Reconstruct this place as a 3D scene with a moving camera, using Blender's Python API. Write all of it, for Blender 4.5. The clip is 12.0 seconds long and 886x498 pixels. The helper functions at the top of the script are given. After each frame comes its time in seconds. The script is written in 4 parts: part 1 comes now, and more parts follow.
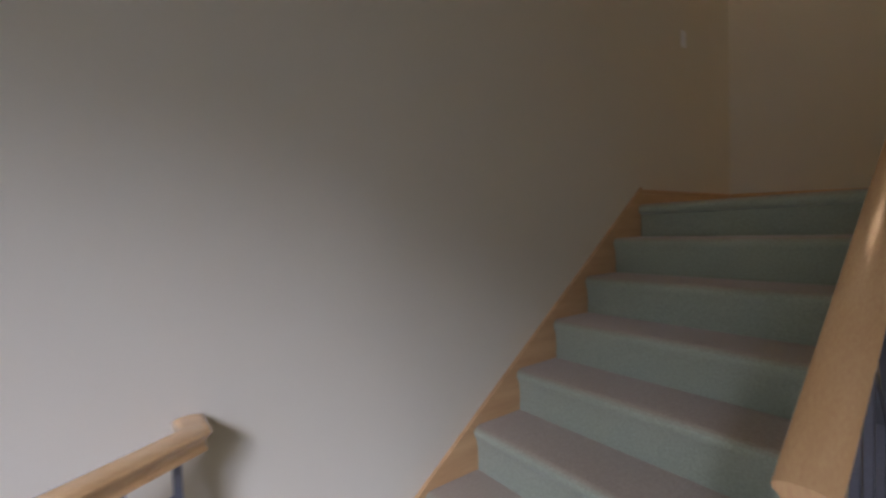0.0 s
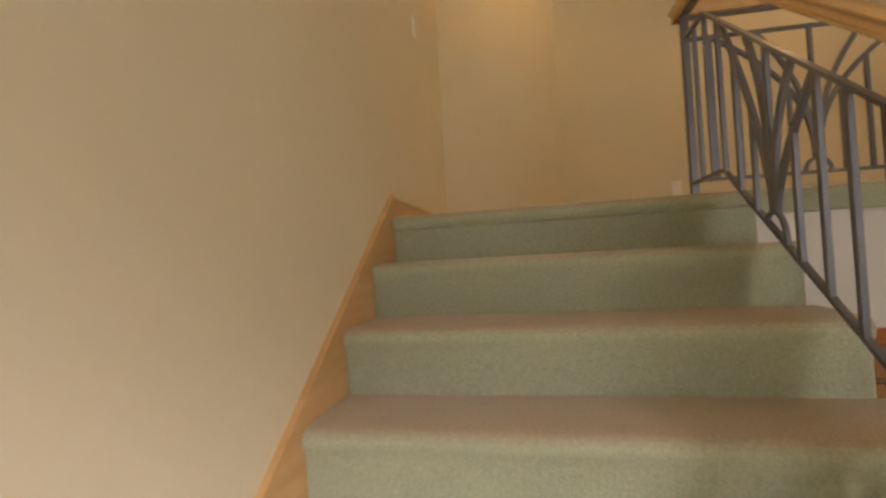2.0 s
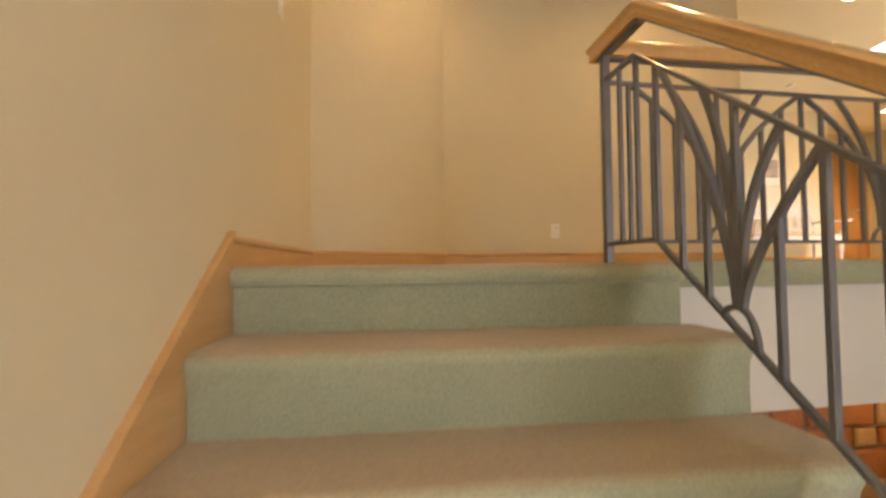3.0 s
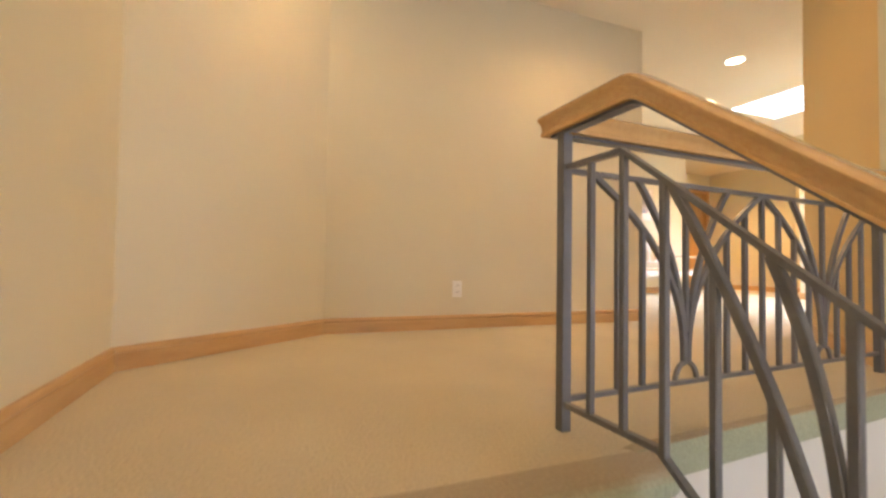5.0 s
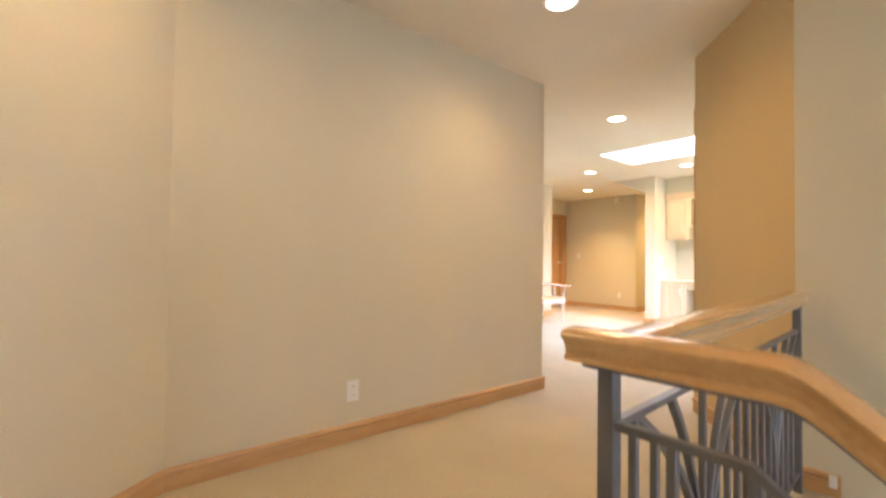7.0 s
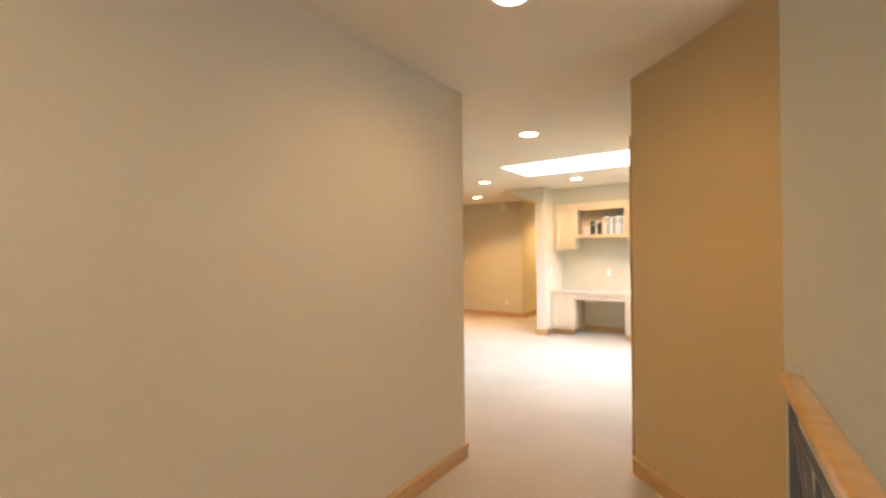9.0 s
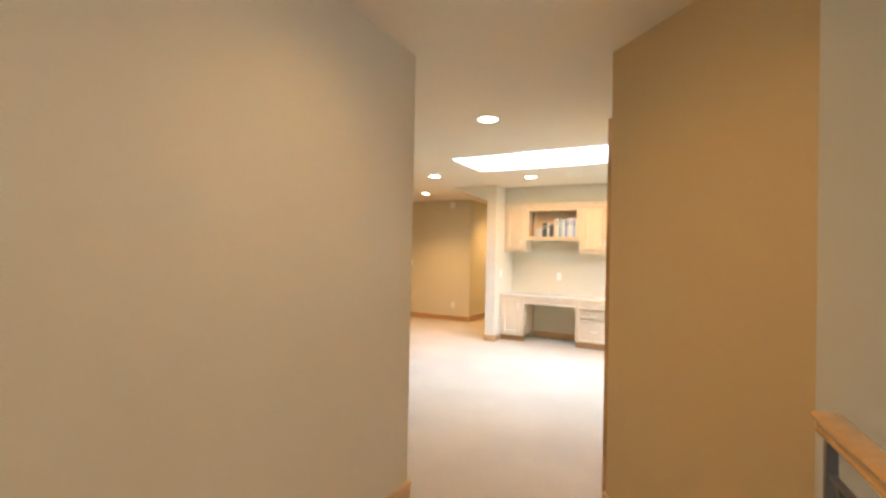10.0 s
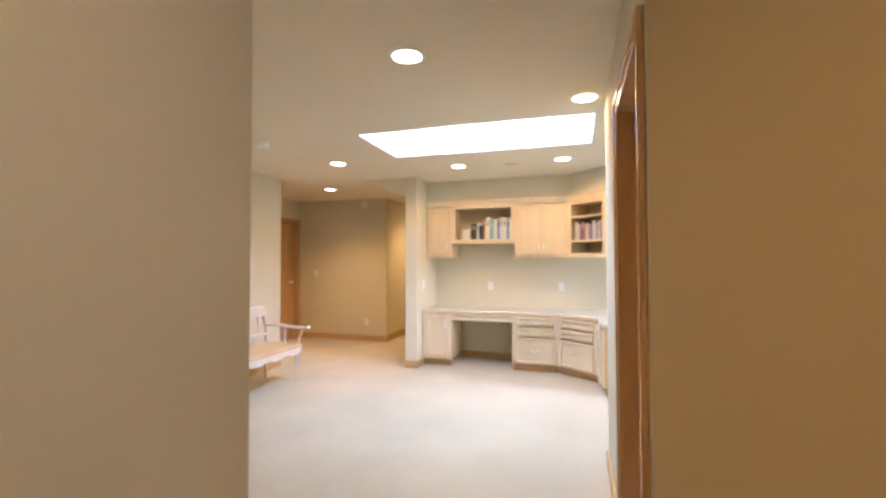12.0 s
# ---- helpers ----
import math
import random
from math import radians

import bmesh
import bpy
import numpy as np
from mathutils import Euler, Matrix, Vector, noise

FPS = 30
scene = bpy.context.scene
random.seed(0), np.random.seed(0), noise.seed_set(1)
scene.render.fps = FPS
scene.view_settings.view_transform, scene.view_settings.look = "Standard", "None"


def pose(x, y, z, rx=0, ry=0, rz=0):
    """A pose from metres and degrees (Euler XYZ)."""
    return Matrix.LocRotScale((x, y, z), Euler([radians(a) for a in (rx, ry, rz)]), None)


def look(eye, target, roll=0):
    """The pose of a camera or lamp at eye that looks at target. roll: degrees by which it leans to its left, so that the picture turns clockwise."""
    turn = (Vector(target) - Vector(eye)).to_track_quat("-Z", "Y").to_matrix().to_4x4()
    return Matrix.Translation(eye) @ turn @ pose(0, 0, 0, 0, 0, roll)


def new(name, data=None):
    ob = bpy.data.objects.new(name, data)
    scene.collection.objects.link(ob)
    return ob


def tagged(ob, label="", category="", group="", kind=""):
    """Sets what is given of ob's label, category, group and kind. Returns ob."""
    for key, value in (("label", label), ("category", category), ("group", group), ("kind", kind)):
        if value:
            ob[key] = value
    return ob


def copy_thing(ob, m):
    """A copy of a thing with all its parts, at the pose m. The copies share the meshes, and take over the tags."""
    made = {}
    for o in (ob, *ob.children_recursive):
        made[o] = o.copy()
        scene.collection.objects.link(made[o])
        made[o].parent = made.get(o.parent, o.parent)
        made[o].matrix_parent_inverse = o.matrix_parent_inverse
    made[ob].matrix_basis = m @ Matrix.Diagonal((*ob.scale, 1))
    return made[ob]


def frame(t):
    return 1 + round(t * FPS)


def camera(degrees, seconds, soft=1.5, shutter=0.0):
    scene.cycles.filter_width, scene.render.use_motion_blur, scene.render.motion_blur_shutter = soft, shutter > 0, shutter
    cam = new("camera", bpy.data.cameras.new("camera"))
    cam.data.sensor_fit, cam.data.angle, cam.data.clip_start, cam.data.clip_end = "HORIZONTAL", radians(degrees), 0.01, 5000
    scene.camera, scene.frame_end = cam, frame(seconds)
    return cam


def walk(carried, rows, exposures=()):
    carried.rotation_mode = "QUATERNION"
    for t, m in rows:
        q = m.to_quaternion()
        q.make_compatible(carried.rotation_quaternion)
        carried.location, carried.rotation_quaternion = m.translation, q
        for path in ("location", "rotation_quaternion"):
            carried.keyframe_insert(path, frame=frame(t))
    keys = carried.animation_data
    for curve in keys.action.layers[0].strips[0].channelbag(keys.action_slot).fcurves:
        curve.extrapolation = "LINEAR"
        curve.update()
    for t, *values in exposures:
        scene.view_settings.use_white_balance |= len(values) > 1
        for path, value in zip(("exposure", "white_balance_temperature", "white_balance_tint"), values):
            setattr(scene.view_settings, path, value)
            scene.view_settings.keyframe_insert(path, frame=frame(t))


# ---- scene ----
cam = camera(89.9, 12.0, soft=2.5, shutter=0.5)
PATH = [
    (0, (1.55, -2.649, -0.127), (-0.065, -1.471, -0.208), -1.9),
    (0.5, (1.268, -2.551, -0.168), (-0.098, -1.092, -0.251), -0.6),
    (0.8, (1.151, -2.444, -0.196), (-0.069, -0.86, -0.227), -1.1),
    (1, (1.04, -2.363, -0.19), (-0.053, -0.688, -0.21), -0.3),
    (1.5, (0.804, -2.121, -0.188), (0.056, -0.267, -0.156), -1.5),
    (2, (0.627, -1.865, -0.195), (0.221, 0.093, -0.154), -3.2),
    (2.5, (0.534, -1.59, -0.139), (0.467, 0.408, -0.097), -1.9),
    (3, (0.5, -1.363, -0.007), (0.72, 0.623, 0.072), -0.5),
    (3.2, (0.507, -1.28, 0.038), (0.812, 0.693, 0.15), -0.4),
    (5, (0.57, -0.734, 0.454), (1.303, 1.126, 0.517), 0.9),
    (5.5, (0.57, -0.569, 0.607), (1.449, 1.227, 0.648), -0.0),
    (6, (0.546, -0.419, 0.747), (1.581, 1.292, 0.779), -0.2),
    (6.5, (0.573, -0.291, 0.839), (1.732, 1.337, 0.912), -0.3),
    (7, (0.594, -0.138, 1.011), (1.863, 1.407, 1.062), 0.8),
    (7.2, (0.598, -0.085, 1.069), (1.909, 1.425, 1.112), 1.8),
    (9, (0.944, 0.531, 1.377), (2.591, 1.665, 1.394), -0.5),
    (9.5, (1.16, 0.68, 1.36), (2.881, 1.699, 1.373), 0.5),
    (10, (1.378, 0.825, 1.354), (3.153, 1.746, 1.375), 1.2),
    (10.5, (1.664, 0.971, 1.378), (3.477, 1.815, 1.41), 0.9),
    (11, (1.939, 1.082, 1.354), (3.783, 1.854, 1.403), -0.2),
    (11.5, (2.231, 1.201, 1.344), (4.113, 1.876, 1.399), -0.4),
    (12, (2.545, 1.319, 1.363), (4.459, 1.896, 1.419), -0.1),
]
EXPOSURES = [(0, -2.5, 6000, 11), (0.8, -2.12, 6800, 11), (1.5, -1.46, 8300, 11), (2.0, -0.88, 9000, 11), (2.5, -0.46, 9000, 11), (3.2, -0.19, 8500, 11), (5, 0.08, 7150, 10), (7.2, 0.04, 6200, 9), (9, -0.30, 6700, 10), (10.5, -0.45, 6600, 10), (11.5, -0.70, 6400, 11), (12, -0.80, 6300, 11)]
walk(cam, [(t, look(eye, target, roll)) for t, eye, target, roll in PATH], EXPOSURES)

# ---- world and large lights ----
world = bpy.data.worlds.new("sky")
scene.world = world
world.use_nodes = True
wn = world.node_tree.nodes
sky = wn.new("ShaderNodeTexSky")
sky.sky_type, sky.sun_disc = "NISHITA", False
sky.sun_elevation, sky.sun_rotation = radians(50), radians(200)
wn["Background"].inputs["Strength"].default_value = 0.06
world.node_tree.links.new(sky.outputs[0], wn["Background"].inputs["Color"])

CEIL = 2.45
LANDING = -1.421
WARM = (1.0, 0.595, 0.265)
LAMP_POWER = (42, 60, 70, 36, 78, 108, 62, 250, 190, 30)


def area(name, at, target, w, h, power, colour):
    d = bpy.data.lights.new(name, "AREA")
    d.shape, d.size, d.size_y, d.energy, d.color = "RECTANGLE", w, h, power, colour
    ob = new(name, d)
    ob.matrix_world = look(at, target)
    return ob


# daylight in the skylight and in the stair window
area("skylight_daylight", (6.38, 2.145, CEIL + 0.62), (6.38, 2.145, 0), 1.9, 0.86, 650, (0.44, 0.615, 1.0))
area("stair_window_daylight", (5.25, -7.05, 3.65), (2.3, -4.3, 0.85), 3.0, 2.2, 8800, (0.735, 0.745, 1.0))
area("stair_window_skylight", (2.3, -4.26, 0.33), (2.0, 2.0, 0.9), 1.4, 1.8, 55, (0.68, 0.755, 1.0))
# added fill for the desk alcove, from an assumed, unseen loft window
area("loft_window_daylight", (7.2, -0.96, 1.35), (6.8, 2.5, 0.9), 1.5, 1.2, 46, (0.80, 0.90, 1.0))


# ---- materials ----
def node_mat(name, rough=0.6, metal=0.0):
    m = bpy.data.materials.new(name)
    m.use_nodes = True
    b = m.node_tree.nodes["Principled BSDF"]
    b.inputs["Roughness"].default_value = rough
    b.inputs["Metallic"].default_value = metal
    return m, m.node_tree.nodes, m.node_tree.links, b


def surface(name, c1, c2, rough=0.6, metal=0.0, scale=3.0, fine=220.0, bump=0.1, dist=0.001, stretch=(1, 1, 1), mottle=0.08, spec=0.5):
    """Two-scale procedural surface: broad mottling between c1 and c2, fine grain in bump and tint."""
    m, n, l, b = node_mat(name, rough, metal)
    tc = n.new("ShaderNodeTexCoord")
    mp = n.new("ShaderNodeMapping")
    mp.inputs["Scale"].default_value = stretch
    l.new(tc.outputs["Object"], mp.inputs["Vector"])
    big, small = n.new("ShaderNodeTexNoise"), n.new("ShaderNodeTexNoise")
    big.inputs["Scale"].default_value, big.inputs["Detail"].default_value = scale, 4
    small.inputs["Scale"].default_value, small.inputs["Detail"].default_value = fine, 3
    l.new(mp.outputs[0], big.inputs["Vector"])
    l.new(mp.outputs[0], small.inputs["Vector"])
    mix = n.new("ShaderNodeMix")
    mix.data_type = "RGBA"
    mix.inputs["A"].default_value, mix.inputs["B"].default_value = (*c1, 1), (*c2, 1)
    ramp = n.new("ShaderNodeMapRange")
    ramp.inputs["From Min"].default_value, ramp.inputs["From Max"].default_value = 0.3, 0.7
    l.new(big.outputs[0], ramp.inputs["Value"])
    l.new(ramp.outputs[0], mix.inputs["Factor"])
    tint = n.new("ShaderNodeMix")
    tint.data_type, tint.blend_type = "RGBA", "OVERLAY"
    tint.inputs["Factor"].default_value = mottle
    l.new(mix.outputs["Result"], tint.inputs["A"])
    l.new(small.outputs[0], tint.inputs["B"])
    l.new(tint.outputs["Result"], b.inputs["Base Color"])
    bp = n.new("ShaderNodeBump")
    bp.inputs["Strength"].default_value, bp.inputs["Distance"].default_value = bump, dist
    l.new(small.outputs[0], bp.inputs["Height"])
    l.new(bp.outputs[0], b.inputs["Normal"])
    b.inputs["Specular IOR Level"].default_value = spec
    return m


def emitter(name, colour, strength):
    m, n, l, b = node_mat(name)
    b.inputs["Base Color"].default_value = (*colour, 1)
    b.inputs["Emission Color"].default_value = (*colour, 1)
    b.inputs["Emission Strength"].default_value = strength
    return m


def carpet_mat(name, c1, c2):
    m = surface(name, c1, c2, 0.95, scale=1.7, fine=110, bump=0.5, dist=0.005, mottle=0.27, spec=0.1)
    n = m.node_tree.nodes
    b = n["Principled BSDF"]
    b.inputs["Sheen Weight"].default_value = 0.25
    b.inputs["Sheen Roughness"].default_value = 0.6
    return m


PAINT = surface("wall_paint", (0.657, 0.603, 0.448), (0.692, 0.637, 0.479), 0.75, scale=0.9, fine=160, bump=0.12, dist=0.002, mottle=0.03, spec=0.25)
# same recipe as PAINT with a more orange base colour, for wall_5
OCHRE = surface("ochre_wall_colour", (0.63, 0.485, 0.275), (0.665, 0.515, 0.30), 0.75, scale=0.9, fine=160, bump=0.12, dist=0.002, mottle=0.03, spec=0.25)
CEIL_PAINT = surface("ceiling_paint", (0.76, 0.69, 0.54), (0.80, 0.73, 0.58), 0.85, scale=1.1, fine=120, bump=0.25, dist=0.002, mottle=0.04, spec=0.2)
WHITE_PAINT = surface("white_paint", (0.74, 0.73, 0.68), (0.78, 0.77, 0.72), 0.7, scale=1.2, fine=150, bump=0.1, dist=0.002, mottle=0.03, spec=0.25)
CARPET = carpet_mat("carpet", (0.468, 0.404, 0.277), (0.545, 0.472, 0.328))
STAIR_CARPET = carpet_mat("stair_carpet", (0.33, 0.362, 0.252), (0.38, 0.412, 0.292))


def lamp_tinted_treads(m, tan):
    """Warm lamp light put into the carpet's colour: upward faces turn tan, the upright risers keep their grey-green."""
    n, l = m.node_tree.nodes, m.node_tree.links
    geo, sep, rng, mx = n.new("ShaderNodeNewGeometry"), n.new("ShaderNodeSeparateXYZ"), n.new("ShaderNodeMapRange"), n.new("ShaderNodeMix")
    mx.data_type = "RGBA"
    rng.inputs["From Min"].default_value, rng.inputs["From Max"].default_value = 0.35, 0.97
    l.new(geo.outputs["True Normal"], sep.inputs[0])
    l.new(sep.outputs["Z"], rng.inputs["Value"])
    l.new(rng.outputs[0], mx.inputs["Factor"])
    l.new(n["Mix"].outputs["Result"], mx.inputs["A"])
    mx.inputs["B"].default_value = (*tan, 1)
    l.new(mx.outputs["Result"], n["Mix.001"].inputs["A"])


lamp_tinted_treads(STAIR_CARPET, (0.36, 0.295, 0.20))
MAPLE = surface("maple_trim", (0.50, 0.30, 0.13), (0.62, 0.395, 0.185), 0.32, scale=2.2, fine=60, bump=0.06, dist=0.001, stretch=(1, 1, 7), mottle=0.16)
RAILWOOD = surface("maple_rail", (0.60, 0.35, 0.14), (0.68, 0.42, 0.18), 0.22, scale=3.0, fine=70, bump=0.04, dist=0.001, stretch=(6, 1, 1), mottle=0.22)
rb = RAILWOOD.node_tree.nodes["Principled BSDF"]
rb.inputs["Coat Weight"].default_value, rb.inputs["Coat Roughness"].default_value = 1.0, 0.2
CABINET = surface("maple_cabinet", (0.68, 0.56, 0.375), (0.74, 0.61, 0.42), 0.35, scale=2.5, fine=55, bump=0.04, dist=0.001, stretch=(3, 3, 0.6), mottle=0.12)
DOORWOOD = surface("maple_door", (0.52, 0.30, 0.13), (0.62, 0.38, 0.18), 0.25, scale=2.0, fine=50, bump=0.05, dist=0.001, stretch=(5, 5, 0.5), mottle=0.25)
STEEL = surface("bronzed_steel", (0.135, 0.141, 0.162), (0.17, 0.177, 0.20), 0.38, metal=0.42, scale=6, fine=180, bump=0.08, dist=0.001, mottle=0.15)
LAMINATE = surface("laminate", (0.60, 0.60, 0.50), (0.66, 0.66, 0.56), 0.3, scale=4, fine=300, bump=0.02, dist=0.001, mottle=0.2)
PLASTIC = surface("white_plastic", (0.82, 0.81, 0.77), (0.84, 0.83, 0.79), 0.35, scale=4, fine=200, bump=0.01, dist=0.001, mottle=0.02)
TRIM_WHITE = surface("white_enamel", (0.80, 0.79, 0.76), (0.82, 0.81, 0.78), 0.3, scale=4, fine=200, bump=0.01, dist=0.001, mottle=0.02)
NICKEL = surface("satin_nickel", (0.78, 0.75, 0.70), (0.82, 0.79, 0.74), 0.32, metal=1.0, scale=8, fine=200, bump=0.02, dist=0.001, mottle=0.05)
WHITEWASH = surface("whitewashed_wood", (0.66, 0.58, 0.50), (0.74, 0.67, 0.60), 0.55, scale=5, fine=90, bump=0.1, dist=0.001, stretch=(4, 1, 1), mottle=0.3)
RUSH = surface("tan_seat", (0.58, 0.40, 0.22), (0.66, 0.47, 0.27), 0.6, scale=6, fine=140, bump=0.3, dist=0.002, stretch=(8, 1, 1), mottle=0.3)
DARK = surface("dark_slot", (0.05, 0.045, 0.04), (0.07, 0.06, 0.05), 0.6, scale=8, fine=90, bump=0.02, mottle=0.1)
LAMP_LENS = emitter("lamp_lens", (1.0, 0.86, 0.66), 22.0)
GLASS, gn, gl, gb = node_mat("glass", 0.02)
gb.inputs["Transmission Weight"].default_value = 1.0
gb.inputs["Base Color"].default_value = (0.96, 0.98, 1, 1)
ACRYLIC = surface("opal_acrylic", (0.85, 0.86, 0.87), (0.88, 0.89, 0.9), 0.3, scale=3, fine=150, bump=0.01, mottle=0.01)


# ---- mesh helpers ----
def mesh_of(bm, name, mat, smooth=False):
    bmesh.ops.recalc_face_normals(bm, faces=bm.faces)
    me = bpy.data.meshes.new(name)
    bm.to_mesh(me)
    bm.free()
    me.materials.append(mat)
    if smooth:
        for p in me.polygons:
            p.use_smooth = True
        me.set_sharp_from_angle(angle=radians(38))
    return me


def part(name, bm, material, parent=None, label="", smooth=False):
    ob = new(name, mesh_of(bm, name, material, smooth))
    if parent is not None:
        ob.parent = parent
    if label:
        ob["label"] = label
    return ob


def structure(name, bm, material, label, smooth=False):
    return tagged(part(name, bm, material, None, "", smooth), label, name.split("_")[0], "", "structure")


def thing(name, at, label, category, group="", rz=0):
    ob = new(name)
    ob.empty_display_size = 0.1
    ob.matrix_world = pose(*at, 0, 0, rz)
    return tagged(ob, label, category, group)


def box(bm, x0, x1, y0, y1, z0, z1, bevel=0.0):
    v = [bm.verts.new((x, y, z)) for z in (z0, z1) for x, y in ((x0, y0), (x1, y0), (x1, y1), (x0, y1))]
    fs = [bm.faces.new([v[i] for i in q]) for q in ((3, 2, 1, 0), (4, 5, 6, 7), (0, 1, 5, 4), (1, 2, 6, 5), (2, 3, 7, 6), (3, 0, 4, 7))]
    if bevel:
        es = list({e for f in fs for e in f.edges})
        bmesh.ops.bevel(bm, geom=es, offset=bevel, segments=2, affect="EDGES", profile=0.5)
    return bm


def prism(bm, poly, z0, z1):
    lo = [bm.verts.new((x, y, z0)) for x, y in poly]
    hi = [bm.verts.new((x, y, z1)) for x, y in poly]
    n = len(poly)
    bm.faces.new(lo[::-1])
    bm.faces.new(hi)
    for i in range(n):
        bm.faces.new((lo[i], lo[(i + 1) % n], hi[(i + 1) % n], hi[i]))
    return bm


def loft(bm, rings, cap=True):
    """Skin closed rings of equal length, one after the other."""
    vs = [[bm.verts.new(p) for p in r] for r in rings]
    n = len(vs[0])
    for a, b in zip(vs, vs[1:]):
        for i in range(n):
            bm.faces.new((a[i], a[(i + 1) % n], b[(i + 1) % n], b[i]))
    if cap:
        bm.faces.new(vs[0][::-1])
        bm.faces.new(vs[-1])
    return bm


def sweep(bm, path, profile, up=(0, 0, 1)):
    """Extrude a closed profile of (side, up) points along a 3D path with mitred corners."""
    path, up = [Vector(p) for p in path], Vector(up)
    rings = []
    for i, p in enumerate(path):
        a = (p - path[i - 1]).normalized() if i else None
        b = (path[i + 1] - p).normalized() if i + 1 < len(path) else None
        d = (a or b) if (a is None or b is None) else (a + b).normalized()
        ref = a if a is not None else b
        ring = []
        side = ref.cross(up).normalized()
        top = side.cross(ref).normalized()
        for s, u in profile:
            q = p + side * s + top * u
            # slide along the incoming direction onto the mitre plane
            k = (p - q).dot(d) / ref.dot(d)
            ring.append(q + ref * k)
        rings.append(ring)
    return loft(bm, rings)


def plumb_sweep(bm, path, profile):
    """As sweep, but the profile's height stays plumb (rails and bars on a slope)."""
    path = [Vector(p) for p in path]
    rings = []
    for i, p in enumerate(path):
        a = path[max(i - 1, 0)]
        b = path[min(i + 1, len(path) - 1)]
        d = Vector((b.x - a.x, b.y - a.y, 0)).normalized()
        side = Vector((d.y, -d.x, 0))
        rings.append([p + side * s + Vector((0, 0, u)) for s, u in profile])
    return loft(bm, rings)


def rect(w, h, c=0.0):
    w, h = w / 2, h / 2
    return [(-w, -h), (w, -h), (w, h), (-w, h)] if not c else [(-w + c, -h), (w - c, -h), (w, -h + c), (w, h - c), (w - c, h), (-w + c, h), (-w, h - c), (-w, -h + c)]


def disc(bm, x, y, z, r0, r1, h, n=28):
    """A ring or a disc of thickness h."""
    if r0 <= 0:
        return prism(bm, [(x + r1 * math.cos(a * 2 * math.pi / n), y + r1 * math.sin(a * 2 * math.pi / n)) for a in range(n)], z, z + h)
    rings = []
    for i in range(n + 1):
        a = i * 2 * math.pi / n
        c, s = math.cos(a), math.sin(a)
        rings.append([(x + r * c, y + r * s, zz) for r, zz in ((r0, z), (r1, z + h * 0.5), (r1, z + h), (r0, z + h))])
    return loft(bm, rings, False)


def lathe(bm, x, y, prof, n=14):
    """Turn (radius, z) points round a plumb axis."""
    rings = [[(x + r * math.cos(a * 2 * math.pi / n), y + r * math.sin(a * 2 * math.pi / n), z) for a in range(n)] for r, z in prof]
    return loft(bm, rings)


# ---- the shell ----
T = 0.14
A, B, C, D, E, F = (0.0, 1.40), (0.90, 2.112), (3.483, 2.112), (3.887, 1.125), (3.178, 0.418), (5.75, 1.125)


def wall(name, p, q, z0, z1, label, mat=PAINT, t=T, holes=(), grow=0.0):
    """A wall whose face runs from p to q, the room on its left, with through openings (start, end, sill, head)."""
    p, q = Vector(p), Vector(q)
    d = (q - p).normalized()
    n = Vector((d.y, -d.x)) * t
    length = (q - p).length + grow
    bm = bmesh.new()

    def piece(s0, s1, a, b):
        if s1 - s0 > 1e-4 and b - a > 1e-4:
            prism(bm, [tuple(p + d * s0), tuple(p + d * s0 + n), tuple(p + d * s1 + n), tuple(p + d * s1)], a, b)
    s = 0.0
    for h0, h1, sill, head in holes:
        piece(s, h0, z0, z1)
        piece(h0, h1, z0, sill)
        piece(h0, h1, head, z1)
        s = h1
    piece(s, length, z0, z1)
    return structure(name, bm, mat, label)


LOW = -2.84
wall("wall_1", A, (0, -4.3), LOW, CEIL, "long cream painted plaster wall beside the stairs")
wall("wall_2", B, A, 0, CEIL, "cream painted angled wall on the landing", grow=0.0)
wall("wall_3", C, B, 0, CEIL, "cream painted plaster wall of the landing")
wall("wall_4", (3.483, 5.05), (3.483, 2.112 + T), 0, CEIL, "cream painted wall turning into the loft", t=0.14)
wall("wall_5", E, D, 0, CEIL, "ochre angled wall beside the stairwell", mat=OCHRE)
wall("wall_6", D, F, 0, CEIL, "cream painted loft wall with a doorway", holes=((0.09, 0.85, 0, 2.06),))
wall("wall_7", (3.178, -4.3), E, LOW, CEIL, "cream painted outer wall of the stairwell")
wall("wall_8", (0, -4.3), (3.178, -4.3), LOW, CEIL, "cream painted stairwell wall with a window", holes=((1.6, 3.0, -0.6, 1.25),))
wall("wall_9", (5.75, 1.125 - T), (5.75, -1.0), 0, CEIL, "cream painted loft side wall")
wall("wall_10", (5.75, -1.0), (8.72, -1.0), 0, CEIL, "cream painted loft end wall with an assumed window", holes=((0.7, 2.2, 0.75, 1.95),))
wall("wall_11", (8.72, -1.0), (8.72, 3.285), 0, CEIL, "pale cream wall behind the built-in desk")
wall("wall_12", (7.52, 5.05), (3.343, 5.05), 0, CEIL, "pale cream loft wall above the bench")
wall("wall_13", (7.52, 6.13), (7.52, 5.05 + T), 0, CEIL, "cream hall wall")
wall("wall_14", (9.53, 4.435), (9.53, 6.13), 0, CEIL, "cream hall wall under a warm downlight")
wall("wall_15", (11.2, 4.435), (9.53 + T, 4.435), 0, CEIL, "cream wall turning into a side passage")
wall("wall_16", (9.53 + T, 6.13), (7.38, 6.13), 0, CEIL, "cream hall end wall with a doorway", holes=((T + 0.09, T + 0.90, 0, 2.06),))
wall("wall_17", (11.2, 3.0), (11.2, 4.435), 0, CEIL, "cream end wall of the side passage")

